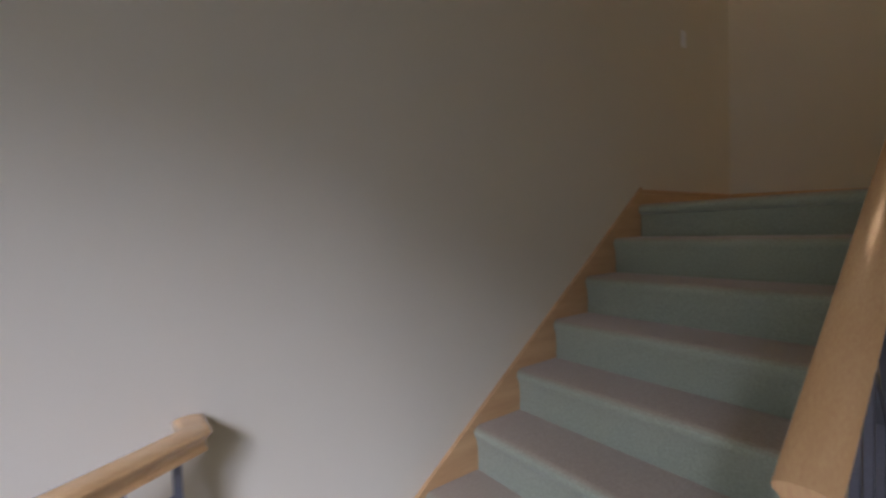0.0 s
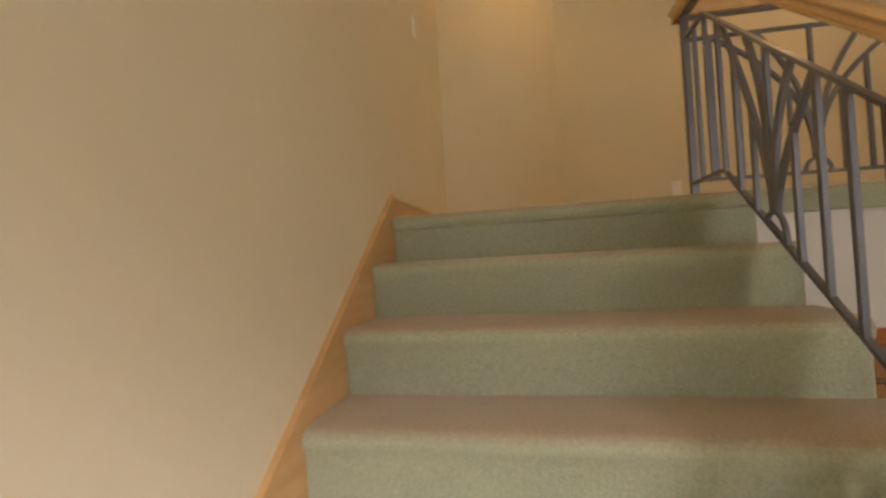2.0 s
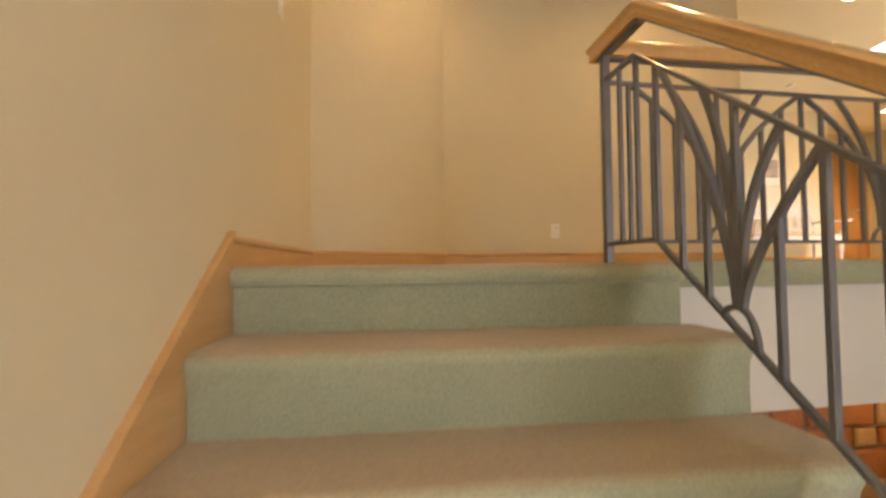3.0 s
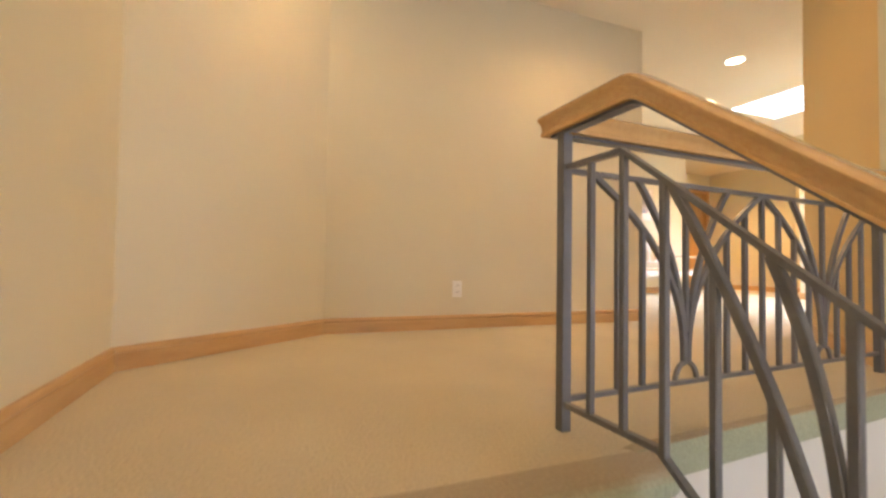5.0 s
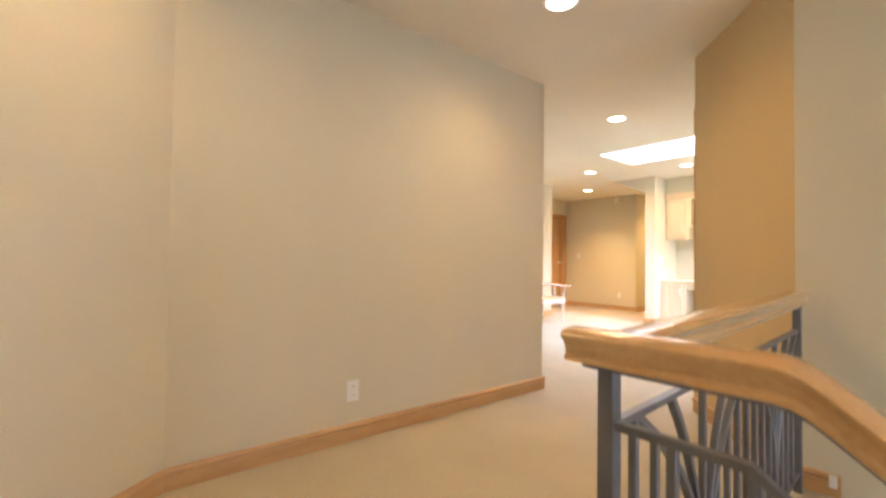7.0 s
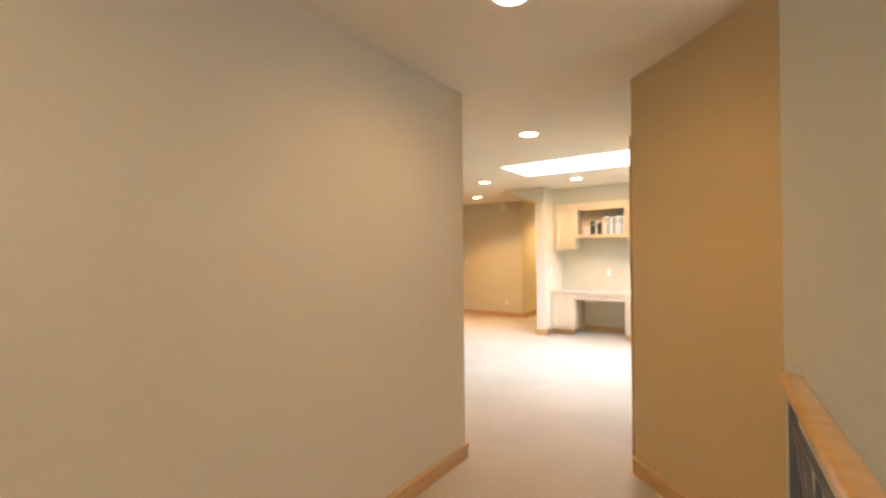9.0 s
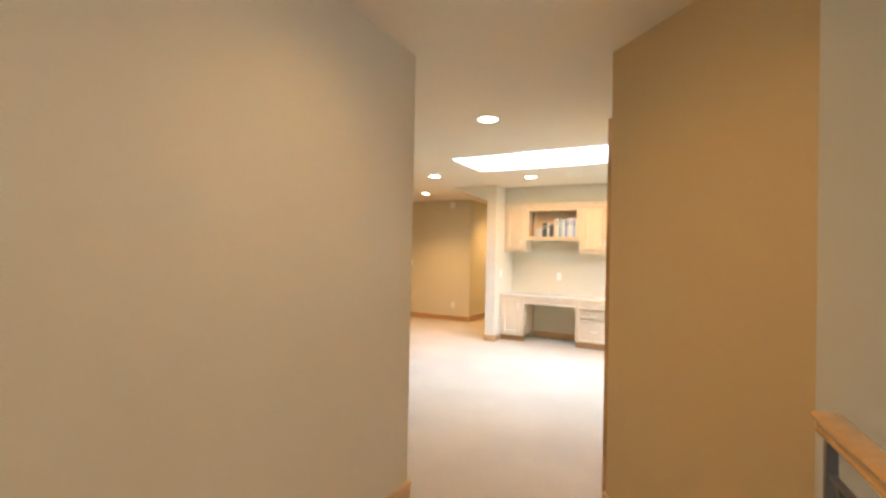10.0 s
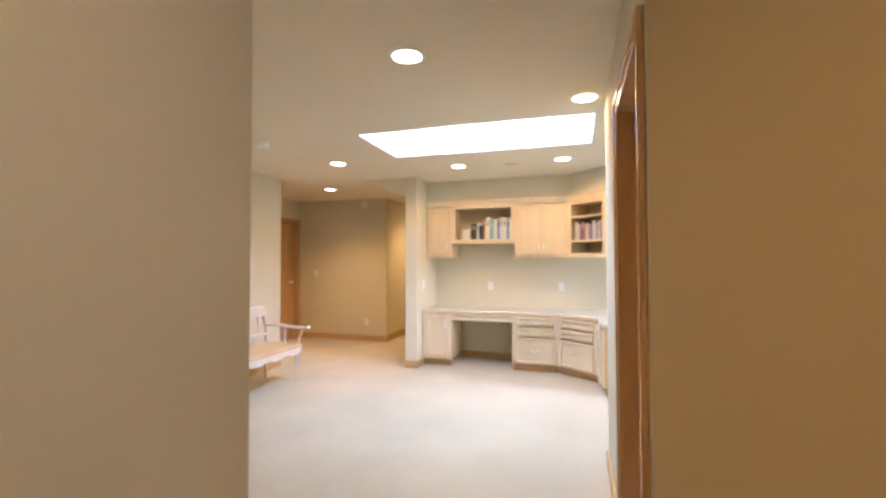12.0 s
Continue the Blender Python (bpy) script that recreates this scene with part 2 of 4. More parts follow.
# stub between the desk alcove and the hall, with a clipped header over the hall opening
bm = bmesh.new()
box(bm, 7.91, 8.86, 3.285, 3.445, 0, CEIL)
v = [(7.91, 3.447, 2.205), (7.91, 3.447, CEIL), (7.91, 4.06, CEIL), (8.06, 3.447, 2.205), (8.06, 3.447, CEIL), (8.06, 4.06, CEIL)]
v = [bm.verts.new(p) for p in v]
for q in ((0, 1, 2), (5, 4, 3), (0, 2, 5, 3), (1, 4, 5, 2), (0, 3, 4, 1)):
    bm.faces.new([v[i] for i in q])
structure("wall_18", bm, PAINT, "pale cream wall end with a clipped header above")
bm = bmesh.new()
box(bm, 8.86, 11.2, 3.13, 3.27, 0, CEIL)
structure("wall_19", bm, PAINT, "cream passage wall")
# soffit above the wall cabinets
bm = bmesh.new()
prism(bm, [(8.30, 3.283), (8.30, 1.41), (7.80, 0.91), (7.80, -0.998), (8.718, -0.998), (8.718, 3.283)], 2.188, CEIL - 0.002)
structure("wall_20", bm, PAINT, "pale cream soffit above the wall cabinets")

# floors
bm = bmesh.new()
prism(bm, [(0, 0.119), (1.44, 0.119), (1.45, 0.13), (3.178, 0.251), (3.178, 0.418), (3.887, 1.125), (5.75, 1.125), (5.75, -1.0), (8.72, -1.0), (8.72, 3.2), (11.2, 3.2), (11.2, 4.435),
           (9.53, 4.435), (9.53, 6.3), (7.52, 6.3), (7.52, 5.05), (3.483, 5.05), (3.483, 2.112), (0.9, 2.112), (0, 1.40)], -0.05, 0)
structure("floor_upper", bm, CARPET, "light beige cut-pile carpet on the upper floor")
bm = bmesh.new()
prism(bm, [(1.41, 0.145), (3.176, 0.266), (3.176, 0.45), (1.41, 0.45)], -0.56, -0.052)
structure("trim_fascia", bm, WHITE_PAINT, "off-white painted fascia under the landing edge")
bm = bmesh.new()
prism(bm, [(0, -1.96), (3.178, -1.96), (3.178, -4.3), (0, -4.3)], LANDING - 0.25, LANDING)
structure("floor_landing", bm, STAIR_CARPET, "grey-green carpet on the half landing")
bm = bmesh.new()
prism(bm, [(0, -4.3), (3.178, -4.3), (3.178, 3.2), (0, 3.2)], LOW - 0.1, LOW)
structure("floor_lower", bm, CARPET, "carpeted floor of the storey below")

# ceiling with skylight opening
SX0, SX1, SY0, SY1 = 5.96, 6.82, 1.18, 3.11
bm = bmesh.new()
for x0, x1, y0, y1 in ((-0.2, SX0, -4.5, 7), (SX1, 11.4, -4.5, 7), (SX0, SX1, -4.5, SY0), (SX0, SX1, SY1, 7)):
    box(bm, x0, x1, y0, y1, CEIL, CEIL + 0.02)
structure("ceiling", bm, CEIL_PAINT, "off-white painted flat ceiling")
bm = bmesh.new()
for x0, x1, y0, y1 in ((SX0 - 0.05, SX0, SY0 - 0.05, SY1 + 0.05), (SX1, SX1 + 0.05, SY0 - 0.05, SY1 + 0.05), (SX0, SX1, SY0 - 0.05, SY0), (SX0, SX1, SY1, SY1 + 0.05)):
    box(bm, x0, x1, y0, y1, CEIL + 0.021, CEIL + 0.75)
structure("window_skylight", bm, WHITE_PAINT, "white skylight shaft through the ceiling")
# roof over the storey
bm = bmesh.new()
for x0, x1, y0, y1 in ((-0.3, SX0 - 0.06, -4.6, 7.1), (SX1 + 0.06, 11.5, -4.6, 7.1), (SX0 - 0.06, SX1 + 0.06, -4.6, SY0 - 0.06), (SX0 - 0.06, SX1 + 0.06, SY1 + 0.06, 7.1)):
    box(bm, x0, x1, y0, y1, CEIL + 0.3, CEIL + 0.4)
structure("roof", bm, CEIL_PAINT, "plain roof deck above the ceiling")

# ---- trim ----
BASE = [(0, 0), (0.013, 0), (0.014, 0.062), (0.011, 0.065), (0.011, 0.069), (0.017, 0.073), (0.019, 0.080), (0.016, 0.090), (0.010, 0.096), (0, 0.097)]


def baseboard(name, pts, label="maple baseboard along the wall"):
    """Skirting along the foot of a wall, the room on the left of the path."""
    bm = bmesh.new()
    sweep(bm, [(x, y, 0.001) for x, y in pts], [(-s - 0.001, z) for s, z in BASE])
    return structure(name, bm, MAPLE, label)


baseboard("baseboard_1", [(3.483, 5.05), C, B, A, (0, 0.036)])
baseboard("baseboard_2", [(3.178, 0.262), E, D, (3.924, 1.125)])
baseboard("baseboard_3", [(4.79, 1.125), F])
baseboard("baseboard_4", [(11.1, 4.435), (9.53, 4.435), (9.53, 6.11)])
baseboard("baseboard_5", [(7.52, 6.12), (7.52, 5.05), (3.483, 5.05)])
baseboard("baseboard_6", [(8.1, 3.285), (7.91, 3.285), (7.91, 3.445), (8.3, 3.445)])
baseboard("baseboard_7", [(8.718, 2.1), (8.718, 2.9)])

# ---- stairs ----
RUN, RISE, SW = 0.278, 0.203, 1.47


def step_mesh(k):
    """A carpeted step: waterfall nosing, riser leaning back, rounded open end."""
    y0, z0 = -RUN * (k - 1), -RISE * (k - 1)
    prof = [(y0 + (0.12 if k == 1 else RUN + 0.012), z0)]
    for i in range(7):
        a = math.radians(90 + i * 22)
        prof.append((y0 + 0.030 + 0.034 * math.cos(a), z0 - 0.034 + 0.034 * math.sin(a)))
    if k == 1:
        prof += [(y0 + 0.004, z0 - 0.058), (y0 + 0.024, z0 - 0.066), (y0 + 0.024, z0 - RISE - 0.04), (y0 + 0.12, z0 - RISE - 0.04)]
    else:
        prof += [(y0 + 0.012, z0 - 0.075), (y0 + 0.016, z0 - 0.14), (y0 + 0.014, z0 - RISE + 0.004), (y0 + 0.014, z0 - RISE - 0.04), (y0 + (0.12 if k == 1 else RUN), z0 - RISE - 0.04)]
    bm = bmesh.new()
    xs = [0.022] + [0.03 + i * (SW - 0.10) / 14 for i in range(15)] + [SW - 0.045, SW - 0.02, SW - 0.006, SW]
    rings = []
    for i, x in enumerate(xs):
        back = 0.0
        if x > SW - 0.07:
            u = (x - SW + 0.07) / 0.07
            back = 0.042 * (1 - math.sqrt(max(0, 1 - u * u)))
        wob = 0.0025 * noise.noise((x * 7, k * 3.1, 0.3))
        rings.append([(x, max(y, y0 - 0.004) + (back if y < y0 + 0.06 else 0) + (wob if y < y0 + 0.06 else 0), z) for y, z in prof])
    loft(bm, rings)
    return bm


stairs = thing("staircase", (0, 0, LANDING), "straight stair flight covered in grey-green carpet", "stairs")


def under(ob, parent):
    """Parent ob and keep where it stands."""
    ob.parent = parent
    ob.matrix_parent_inverse = parent.matrix_world.inverted()
    return ob


bpy.context.view_layer.update()
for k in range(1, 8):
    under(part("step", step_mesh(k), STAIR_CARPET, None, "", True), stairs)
# carpet lip of the landing edge along the well
bm = bmesh.new()
lip = [(0.0, 0.012), (-0.028, 0.006), (-0.036, -0.012), (-0.034, -0.05), (-0.026, -0.085), (0.0, -0.087)]
plumb_sweep(bm, [(1.34, 0.160, -0.035), (1.425, 0.137, -0.003), (3.174, 0.257, -0.003)], [(-s, u) for s, u in lip])
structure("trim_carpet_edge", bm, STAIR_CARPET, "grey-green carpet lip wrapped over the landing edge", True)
# skirt board on the long wall
bm = bmesh.new()
y1, z1 = 0.036, 0.094
yb = -RUN * 7 + 0.0
sl = 0.765
pr = [(y1, z1), (y1, -0.30), (yb, z1 + sl * (yb - y1) - 0.42), (yb, z1 + sl * (yb - y1))]
vs = [[bm.verts.new((x, y, z)) for y, z in pr] for x in (0.001, 0.020)]
bm.faces.new(vs[0])
bm.faces.new(vs[1][::-1])
for i in range(4):
    bm.faces.new((vs[0][i], vs[0][(i + 1) % 4], vs[1][(i + 1) % 4], vs[1][i]))
under(part("skirt_board", bm, MAPLE), stairs)
bm = bmesh.new()
plumb_sweep(bm, [(0.012, y1 + 0.004, z1 + 0.006), (0.012, yb, z1 + sl * (yb - y1) + 0.006)], [(-0.011, -0.008), (0.013, -0.008), (0.015, 0.002), (0.008, 0.008), (-0.011, 0.008)])
under(part("skirt_cap", bm, MAPLE), stairs)
# closed underside
bm = bmesh.new()
pr = [(0.1, -0.20), (0.1, -0.42), (-RUN * 7, -RISE * 7 - 0.40), (-RUN * 7, -RISE * 7 - 0.27)]
vs = [[bm.verts.new((x, y, z)) for y, z in pr] for x in (0.022, SW - 0.03)]
bm.faces.new(vs[0])
bm.faces.new(vs[1][::-1])
for i in range(4):
    bm.faces.new((vs[0][i], vs[0][(i + 1) % 4], vs[1][(i + 1) % 4], vs[1][i]))
under(part("stringer", bm, WHITE_PAINT), stairs)

# ---- balustrades ----
RAIL = [(-0.029, 0.0), (0.029, 0.0), (0.030, 0.008), (0.026, 0.014), (0.027, 0.026), (0.032, 0.036), (0.040, 0.043), (0.042, 0.050), (0.036, 0.057), (0.018, 0.061), (0.0, 0.062),
        (-0.018, 0.061), (-0.036, 0.057), (-0.042, 0.050), (-0.040, 0.043), (-0.032, 0.036), (-0.027, 0.026), (-0.026, 0.014), (-0.030, 0.008)]


def bar(parent, pts, name, w=0.016):
    bm = bmesh.new()
    sweep(bm, pts, rect(w, w, 0.002), up=(1, 0.013, 0.0) if abs(pts[0][0] - pts[-1][0]) < 0.1 else (0.07, -1, 0))
    return under(part(name, bm, STEEL), parent)


def leaf(a, b, hb, ht, sway):
    """Points of a curved bar from (a, hb) at the bottom to (b, ht) at the top: upright at the foot, flaring outward."""
    return [(a + (b - a) * (i / 10) ** sway, hb + (ht - hb) * i / 10) for i in range(11)]


def leaf_at(s, curve):
    """Height of a leaf curve at s, or None where it does not pass."""
    for (a, h0), (b, h1) in zip(curve, curve[1:]):
        if min(a, b) <= s <= max(a, b) and a != b:
            return h0 + (h1 - h0) * (s - a) / (b - a)
    return None


def panel(parent, place, lo, hi, verticals, motifs, reach):
    """Steel infill. place(s, z): the point; lo(s), hi(s): heights of the bottom and top bar. reach: where the leaves meet the top bar."""
    curves = []
    for m in motifs:
        for i, (off, sway) in enumerate(reach):
            top = m + off
            c = leaf(m + 0.008 * (1 if off > 0 else -1), top, lo(m) + 0.062, hi(top) - 0.004, sway)
            curves.append((abs(off) > 0.25 or i in (0, len(reach) - 1), c))
            bar(parent, [place(s, z) for s, z in c], "leaf_bar", 0.018)
        bar(parent, [place(m, lo(m) + 0.16), place(m, hi(m))], "centre_bar", 0.0165)
        arch = []
        for i in range(11):
            a = math.pi * i / 10
            s = m + 0.052 * math.cos(a)
            arch.append((s, lo(s) * 0.35 + lo(m) * 0.65 + 0.062 * math.sin(a) + (lo(s) - lo(m)) * 0.65 * (1 - math.sin(a))))
        bar(parent, [place(s, z) for s, z in arch], "arch_bar", 0.014)
    for s in verticals:
        z1 = hi(s)
        for outer, c in curves:
            h = leaf_at(s, c)
            if outer and h is not None and h < z1:
                z1 = h
        bar(parent, [place(s, lo(s)), place(s, z1)], "baluster", 0.0165)


def newel(parent, x, y, z0, z1, w=0.030):
    bm = bmesh.new()
    box(bm, x - w / 2, x + w / 2, y - w / 2, y + w / 2, z0, z1, 0.002)
    under(part("newel_post", bm, STEEL), parent)


PX, PY = 1.336, 0.290
SLOPE = 0.75
stair_rail = thing("stair_balustrade", (PX, PY, 0), "dark steel stair balustrade with leaf curves and maple handrail", "railing")
gallery = thing("landing_balustrade", (2.2, 0.35, 0), "dark steel landing balustrade with leaf curves and maple handrail", "railing")
bpy.context.view_layer.update()
YE = -1.86


def xs(y):
    return PX - 0.004 * min(0, y)


path = [(PX, PY + 0.075, 0.827), (PX, 0.040, 0.828), (PX, 0.022, 0.825), (PX, 0.004, 0.817)] + [(xs(y), y, 0.826 + SLOPE * (y - 0.014)) for y in (-0.02, -0.6, -1.2, YE)]
bm = bmesh.new()
plumb_sweep(bm, path, RAIL)
under(part("handrail", bm, RAILWOOD, None, "honey-coloured maple handrail", True), stair_rail)
bm = bmesh.new()
plumb_sweep(bm, [(x, y - (0.03 if i == 0 else 0), z - 0.005) for i, (x, y, z) in enumerate(path)], rect(0.032, 0.008))
under(part("rail_plate", bm, STEEL), stair_rail)


def s_lo(y):
    return 0.074 if y > -0.032 else 0.074 + SLOPE * (y + 0.032)


def s_hi(y):
    return 0.724 if y > 0.072 else 0.724 + SLOPE * (y - 0.072)


bm = bmesh.new()
plumb_sweep(bm, [(PX, PY, 0.074), (PX, -0.032, 0.074), (xs(YE), YE, s_lo(YE))], rect(0.018, 0.014))
under(part("bottom_bar", bm, STEEL), stair_rail)
bm = bmesh.new()
plumb_sweep(bm, [(PX, PY, 0.724), (PX, 0.072, 0.724), (xs(YE), YE, s_hi(YE))], rect(0.018, 0.014))
under(part("top_bar", bm, STEEL), stair_rail)
newel(stair_rail, PX, PY, 0, 0.826)
newel(stair_rail, xs(YE + 0.05), YE + 0.05, LANDING, 0.812 + SLOPE * (YE + 0.03))
panel(stair_rail, lambda y, z: (xs(y), y, z), s_lo, s_hi,
      [0.180, 0.068, -0.045, -0.157, -0.259, -0.48, -0.59] + [-0.698 - 0.1085 * i for i in range(11) if i != 5],
      [-0.365, -1.24], [(0.298, 1.5), (0.110, 2.6), (-0.130, 2.6), (-0.222, 1.45)])

# landing balustrade along the stairwell
gd = Vector((3.145 - PX, 0.40 - PY)).normalized()
GL = 1.80


def gp(s, z):
    return (PX + gd.x * s, PY + gd.y * s, z)


bm = bmesh.new()
plumb_sweep(bm, [gp(0.0, 0.818), gp(GL, 0.834)], RAIL)
under(part("handrail", bm, RAILWOOD, None, "honey-coloured maple handrail", True), gallery)
bm = bmesh.new()
plumb_sweep(bm, [gp(0.02, 0.812), gp(GL, 0.828)], rect(0.032, 0.008))
under(part("rail_plate", bm, STEEL), gallery)
for nm, z in (("bottom_bar", 0.085), ("top_bar", 0.718)):
    bm = bmesh.new()
    plumb_sweep(bm, [gp(0.015, z), gp(GL, z)], rect(0.018, 0.014))
    under(part(nm, bm, STEEL), gallery)
newel(gallery, *gp(GL - 0.03, 0)[:2], 0, 0.826)
M1, M2 = 0.50, 1.315
panel(gallery, gp, lambda s: 0.085, lambda s: 0.720, [0.1 + 0.1015 * i for i in range(16) if i not in (4, 12)],
      [M1, M2], [(-0.395, 2.4), (-0.216, 2.3), (0.215, 2.2), (0.405, 2.3)])

# guard rail on the half landing
guard = thing("landing_guard_rail", (0.10, -2.48, LANDING), "maple handrail on steel posts at the half landing", "railing")
bpy.context.view_layer.update()
ge = Vector((0.53, -0.85, 0)).normalized()
g0 = Vector((0.118, -2.505, -0.732))
bm = bmesh.new()
sweep(bm, [(0.002, -2.505, g0.z), g0, g0 + ge * 1.3], [(x * 1.05, z * 1.12) for x, z in RAIL])
under(part("handrail", bm, RAILWOOD, None, "", True), guard)
for s in (0.055, 0.20, 0.345, 0.49, 0.635, 0.78, 0.925, 1.07, 1.22):
    q = g0 + ge * s
    bar(guard, [(q.x, q.y, LANDING if s in (0.055, 1.22) else LANDING + 0.08), (q.x, q.y, g0.z)], "baluster", 0.022 if s in (0.055, 1.22) else 0.016)
bm = bmesh.new()
plumb_sweep(bm, [g0 + ge * 0.055 + Vector((0, 0, -0.10)), g0 + ge * 1.22 + Vector((0, 0, -0.10))], rect(0.018, 0.014))
under(part("top_bar", bm, STEEL), guard)
bm = bmesh.new()
plumb_sweep(bm, [g0 + ge * 0.055 + Vector((0, 0, LANDING + 0.08 - g0.z)), g0 + ge * 1.22 + Vector((0, 0, LANDING + 0.08 - g0.z))], rect(0.018, 0.014))
under(part("bottom_bar", bm, STEEL), guard)

# ---- ceiling lights ----
# the last is an unseen lamp added over the stairs to warm treads and wall
DOWN = [(0.74, 1.36), (2.62, 1.33), (4.71, 2.168), (5.61, 1.258), (7.418, 2.60), (7.395, 1.455), (6.90, 3.847), (8.44, 4.875), (10.2, 3.85), (0.74, -0.62)]


def downlight():
    ob = thing("downlight", (0, 0, CEIL), "round white recessed downlight glowing in the ceiling", "ceiling light", "recessed downlights")
    bm = bmesh.new()
    disc(bm, 0, 0, -0.006, 0.078, 0.098, 0.005)
    part("trim_ring", bm, TRIM_WHITE, ob, "", True)
    bm = bmesh.new()
    disc(bm, 0, 0, -0.003, 0, 0.079, 0.002)
    part("lens", bm, LAMP_LENS, ob, "glowing lamp lens")
    return ob


first = downlight()
for i, (x, y) in enumerate(DOWN):
    ob = first if i == 0 else copy_thing(first, pose(x, y, CEIL))
    ob.matrix_world = pose(x, y, CEIL)
    d = bpy.data.lights.new("downlight_lamp", "SPOT")
    d.energy, d.color, d.spot_size, d.spot_blend, d.shadow_soft_size = LAMP_POWER[i], WARM, radians(125 if i in (7, 8) else 165), 0.8 if i in (7, 8) else 0.35 if i in (4, 5) else 0.95, 0.06
    lamp = new("downlight_lamp", d)
    lamp.matrix_world = pose(x, y, CEIL - 0.012)


# ---- wall plates, detectors ----
def plate(name, at, facing, label, category, slots=2, w=0.072, h=0.115):
    """A cover plate on a wall; facing: degrees in which its front looks (0: towards -y)."""
    ob = thing(name, at, label, category, "", facing)
    bm = bmesh.new()
    box(bm, -w / 2, w / 2, -0.006, -0.001, -h / 2, h / 2, 0.002)
    part("cover_plate", bm, PLASTIC, ob)
    for i in range(slots):
        bm = bmesh.new()
        if slots == 2:
            z = 0.024 if i else -0.024
            disc_poly = [(0.017 * math.cos(a), z + 0.0145 * math.sin(a)) for a in [j * math.pi / 6 for j in range(12)]]
            lo = [bm.verts.new((x, -0.0085, zz)) for x, zz in disc_poly]
            hi = [bm.verts.new((x, -0.005, zz)) for x, zz in disc_poly]
            bm.faces.new(lo)
            for j in range(12):
                bm.faces.new((lo[j], lo[(j + 1) % 12], hi[(j + 1) % 12], hi[j]))
            p = part("socket", bm, PLASTIC, ob)
            bm = bmesh.new()
            for x in (-0.006, 0.006):
                box(bm, x - 0.0012, x + 0.0012, -0.0092, -0.008, z - 0.004, z + 0.006)
            part("contact_slot", bm, DARK, p)
        else:
            box(bm, -0.008, 0.008, -0.012, -0.005, -0.016, 0.016, 0.002)
            part("toggle", bm, PLASTIC, ob)
    return ob


plate("wall_outlet", (1.80, 2.111, 0.275), 0, "white duplex outlet low on the landing wall", "outlet")
plate("wall_plate", (3.159, 0.287, 0.072), -90, "small white cover plate on the baseboard end", "cover plate", 0, 0.028, 0.056)
plate("light_switch", (0.0, 0.64, 1.17), 90, "white light switch on the stair wall", "switch", 1)
plate("wall_outlet", (8.718, 2.48, 1.02), -90, "white outlet on the wall above the desk", "outlet")
plate("wall_outlet", (8.718, 1.52, 1.02), -90, "white outlet near the corner above the desk", "outlet")
plate("light_switch", (8.15, 3.284, 1.06), 0, "white light switch on the alcove side", "switch", 1)
plate("wall_outlet", (9.529, 4.80, 0.32), -90, "white outlet low on the hall wall", "outlet")
plate("light_switch", (9.529, 5.80, 1.16), -90, "white light switch on the hall wall", "switch", 1)

ob = thing("smoke_detector", (5.94, 4.08, CEIL), "round white smoke detector on the ceiling", "smoke detector")
bm = bmesh.new()
lathe(bm, 0, 0, [(0.068, -0.001), (0.068, -0.014), (0.060, -0.018), (0.056, -0.034), (0.044, -0.042), (0.01, -0.044)], 24)
part("housing", bm, PLASTIC, ob, "", True)
bm = bmesh.new()
disc(bm, 0.03, 0, -0.0455, 0, 0.008, 0.004, 10)
part("test_button", bm, DARK, ob)
ob = thing("ceiling_vent", (7.49, 2.02, CEIL), "white slotted air vent in the ceiling", "vent", "", 90)
bm = bmesh.new()
for x0, x1, y0, y1 in ((-0.09, 0.09, -0.055, -0.042), (-0.09, 0.09, 0.042, 0.055), (-0.09, -0.077, -0.042, 0.042), (0.077, 0.09, -0.042, 0.042)):
    box(bm, x0, x1, y0, y1, -0.008, -0.001)
part("frame", bm, TRIM_WHITE, ob)
bm = bmesh.new()
box(bm, -0.077, 0.077, -0.042, 0.042, -0.002, -0.001)
part("backing", bm, DARK, ob)
for i in range(5):
    bm = bmesh.new()
    box(bm, -0.077, 0.077, -0.038 + i * 0.0165, -0.029 + i * 0.0165, -0.007, -0.003)
    part("slat", bm, TRIM_WHITE, ob)
ob = thing("motion_sensor", (9.529, 4.84, 2.35), "small white motion sensor high on the hall wall", "sensor", "", -90)
bm = bmesh.new()
box(bm, -0.045, 0.045, -0.06, -0.001, -0.06, 0.06, 0.012)
part("housing", bm, PLASTIC, ob)
bm = bmesh.new()
box(bm, -0.03, 0.03, -0.066, -0.058, -0.045, 0.0, 0.003)
part("sensor_window", bm, TRIM_WHITE, ob)


# ---- doors ----
def casing(bm, x0, x1, h, y, w=0.07, t=0.018):
    """Architrave round an opening in the plane y, proud towards +y by t."""
    for a, b, z0, z1 in ((x0 - w, x0, 0, h + w), (x1, x1 + w, 0, h + w), (x0, x1, h, h + w)):
        box(bm, a, b, y + 0.001, y + t, z0, z1, 0.004)
        if z0 == 0:
            box(bm, (a if a < x0 else b - 0.02), (a + 0.02 if a < x0 else b), y + t - 0.002, y + t + 0.006, z0, z1, 0.002)
        else:
            box(bm, a - w + 0.02, b + w - 0.02, y + t - 0.002, y + t + 0.006, z1 - 0.02, z1, 0.002)


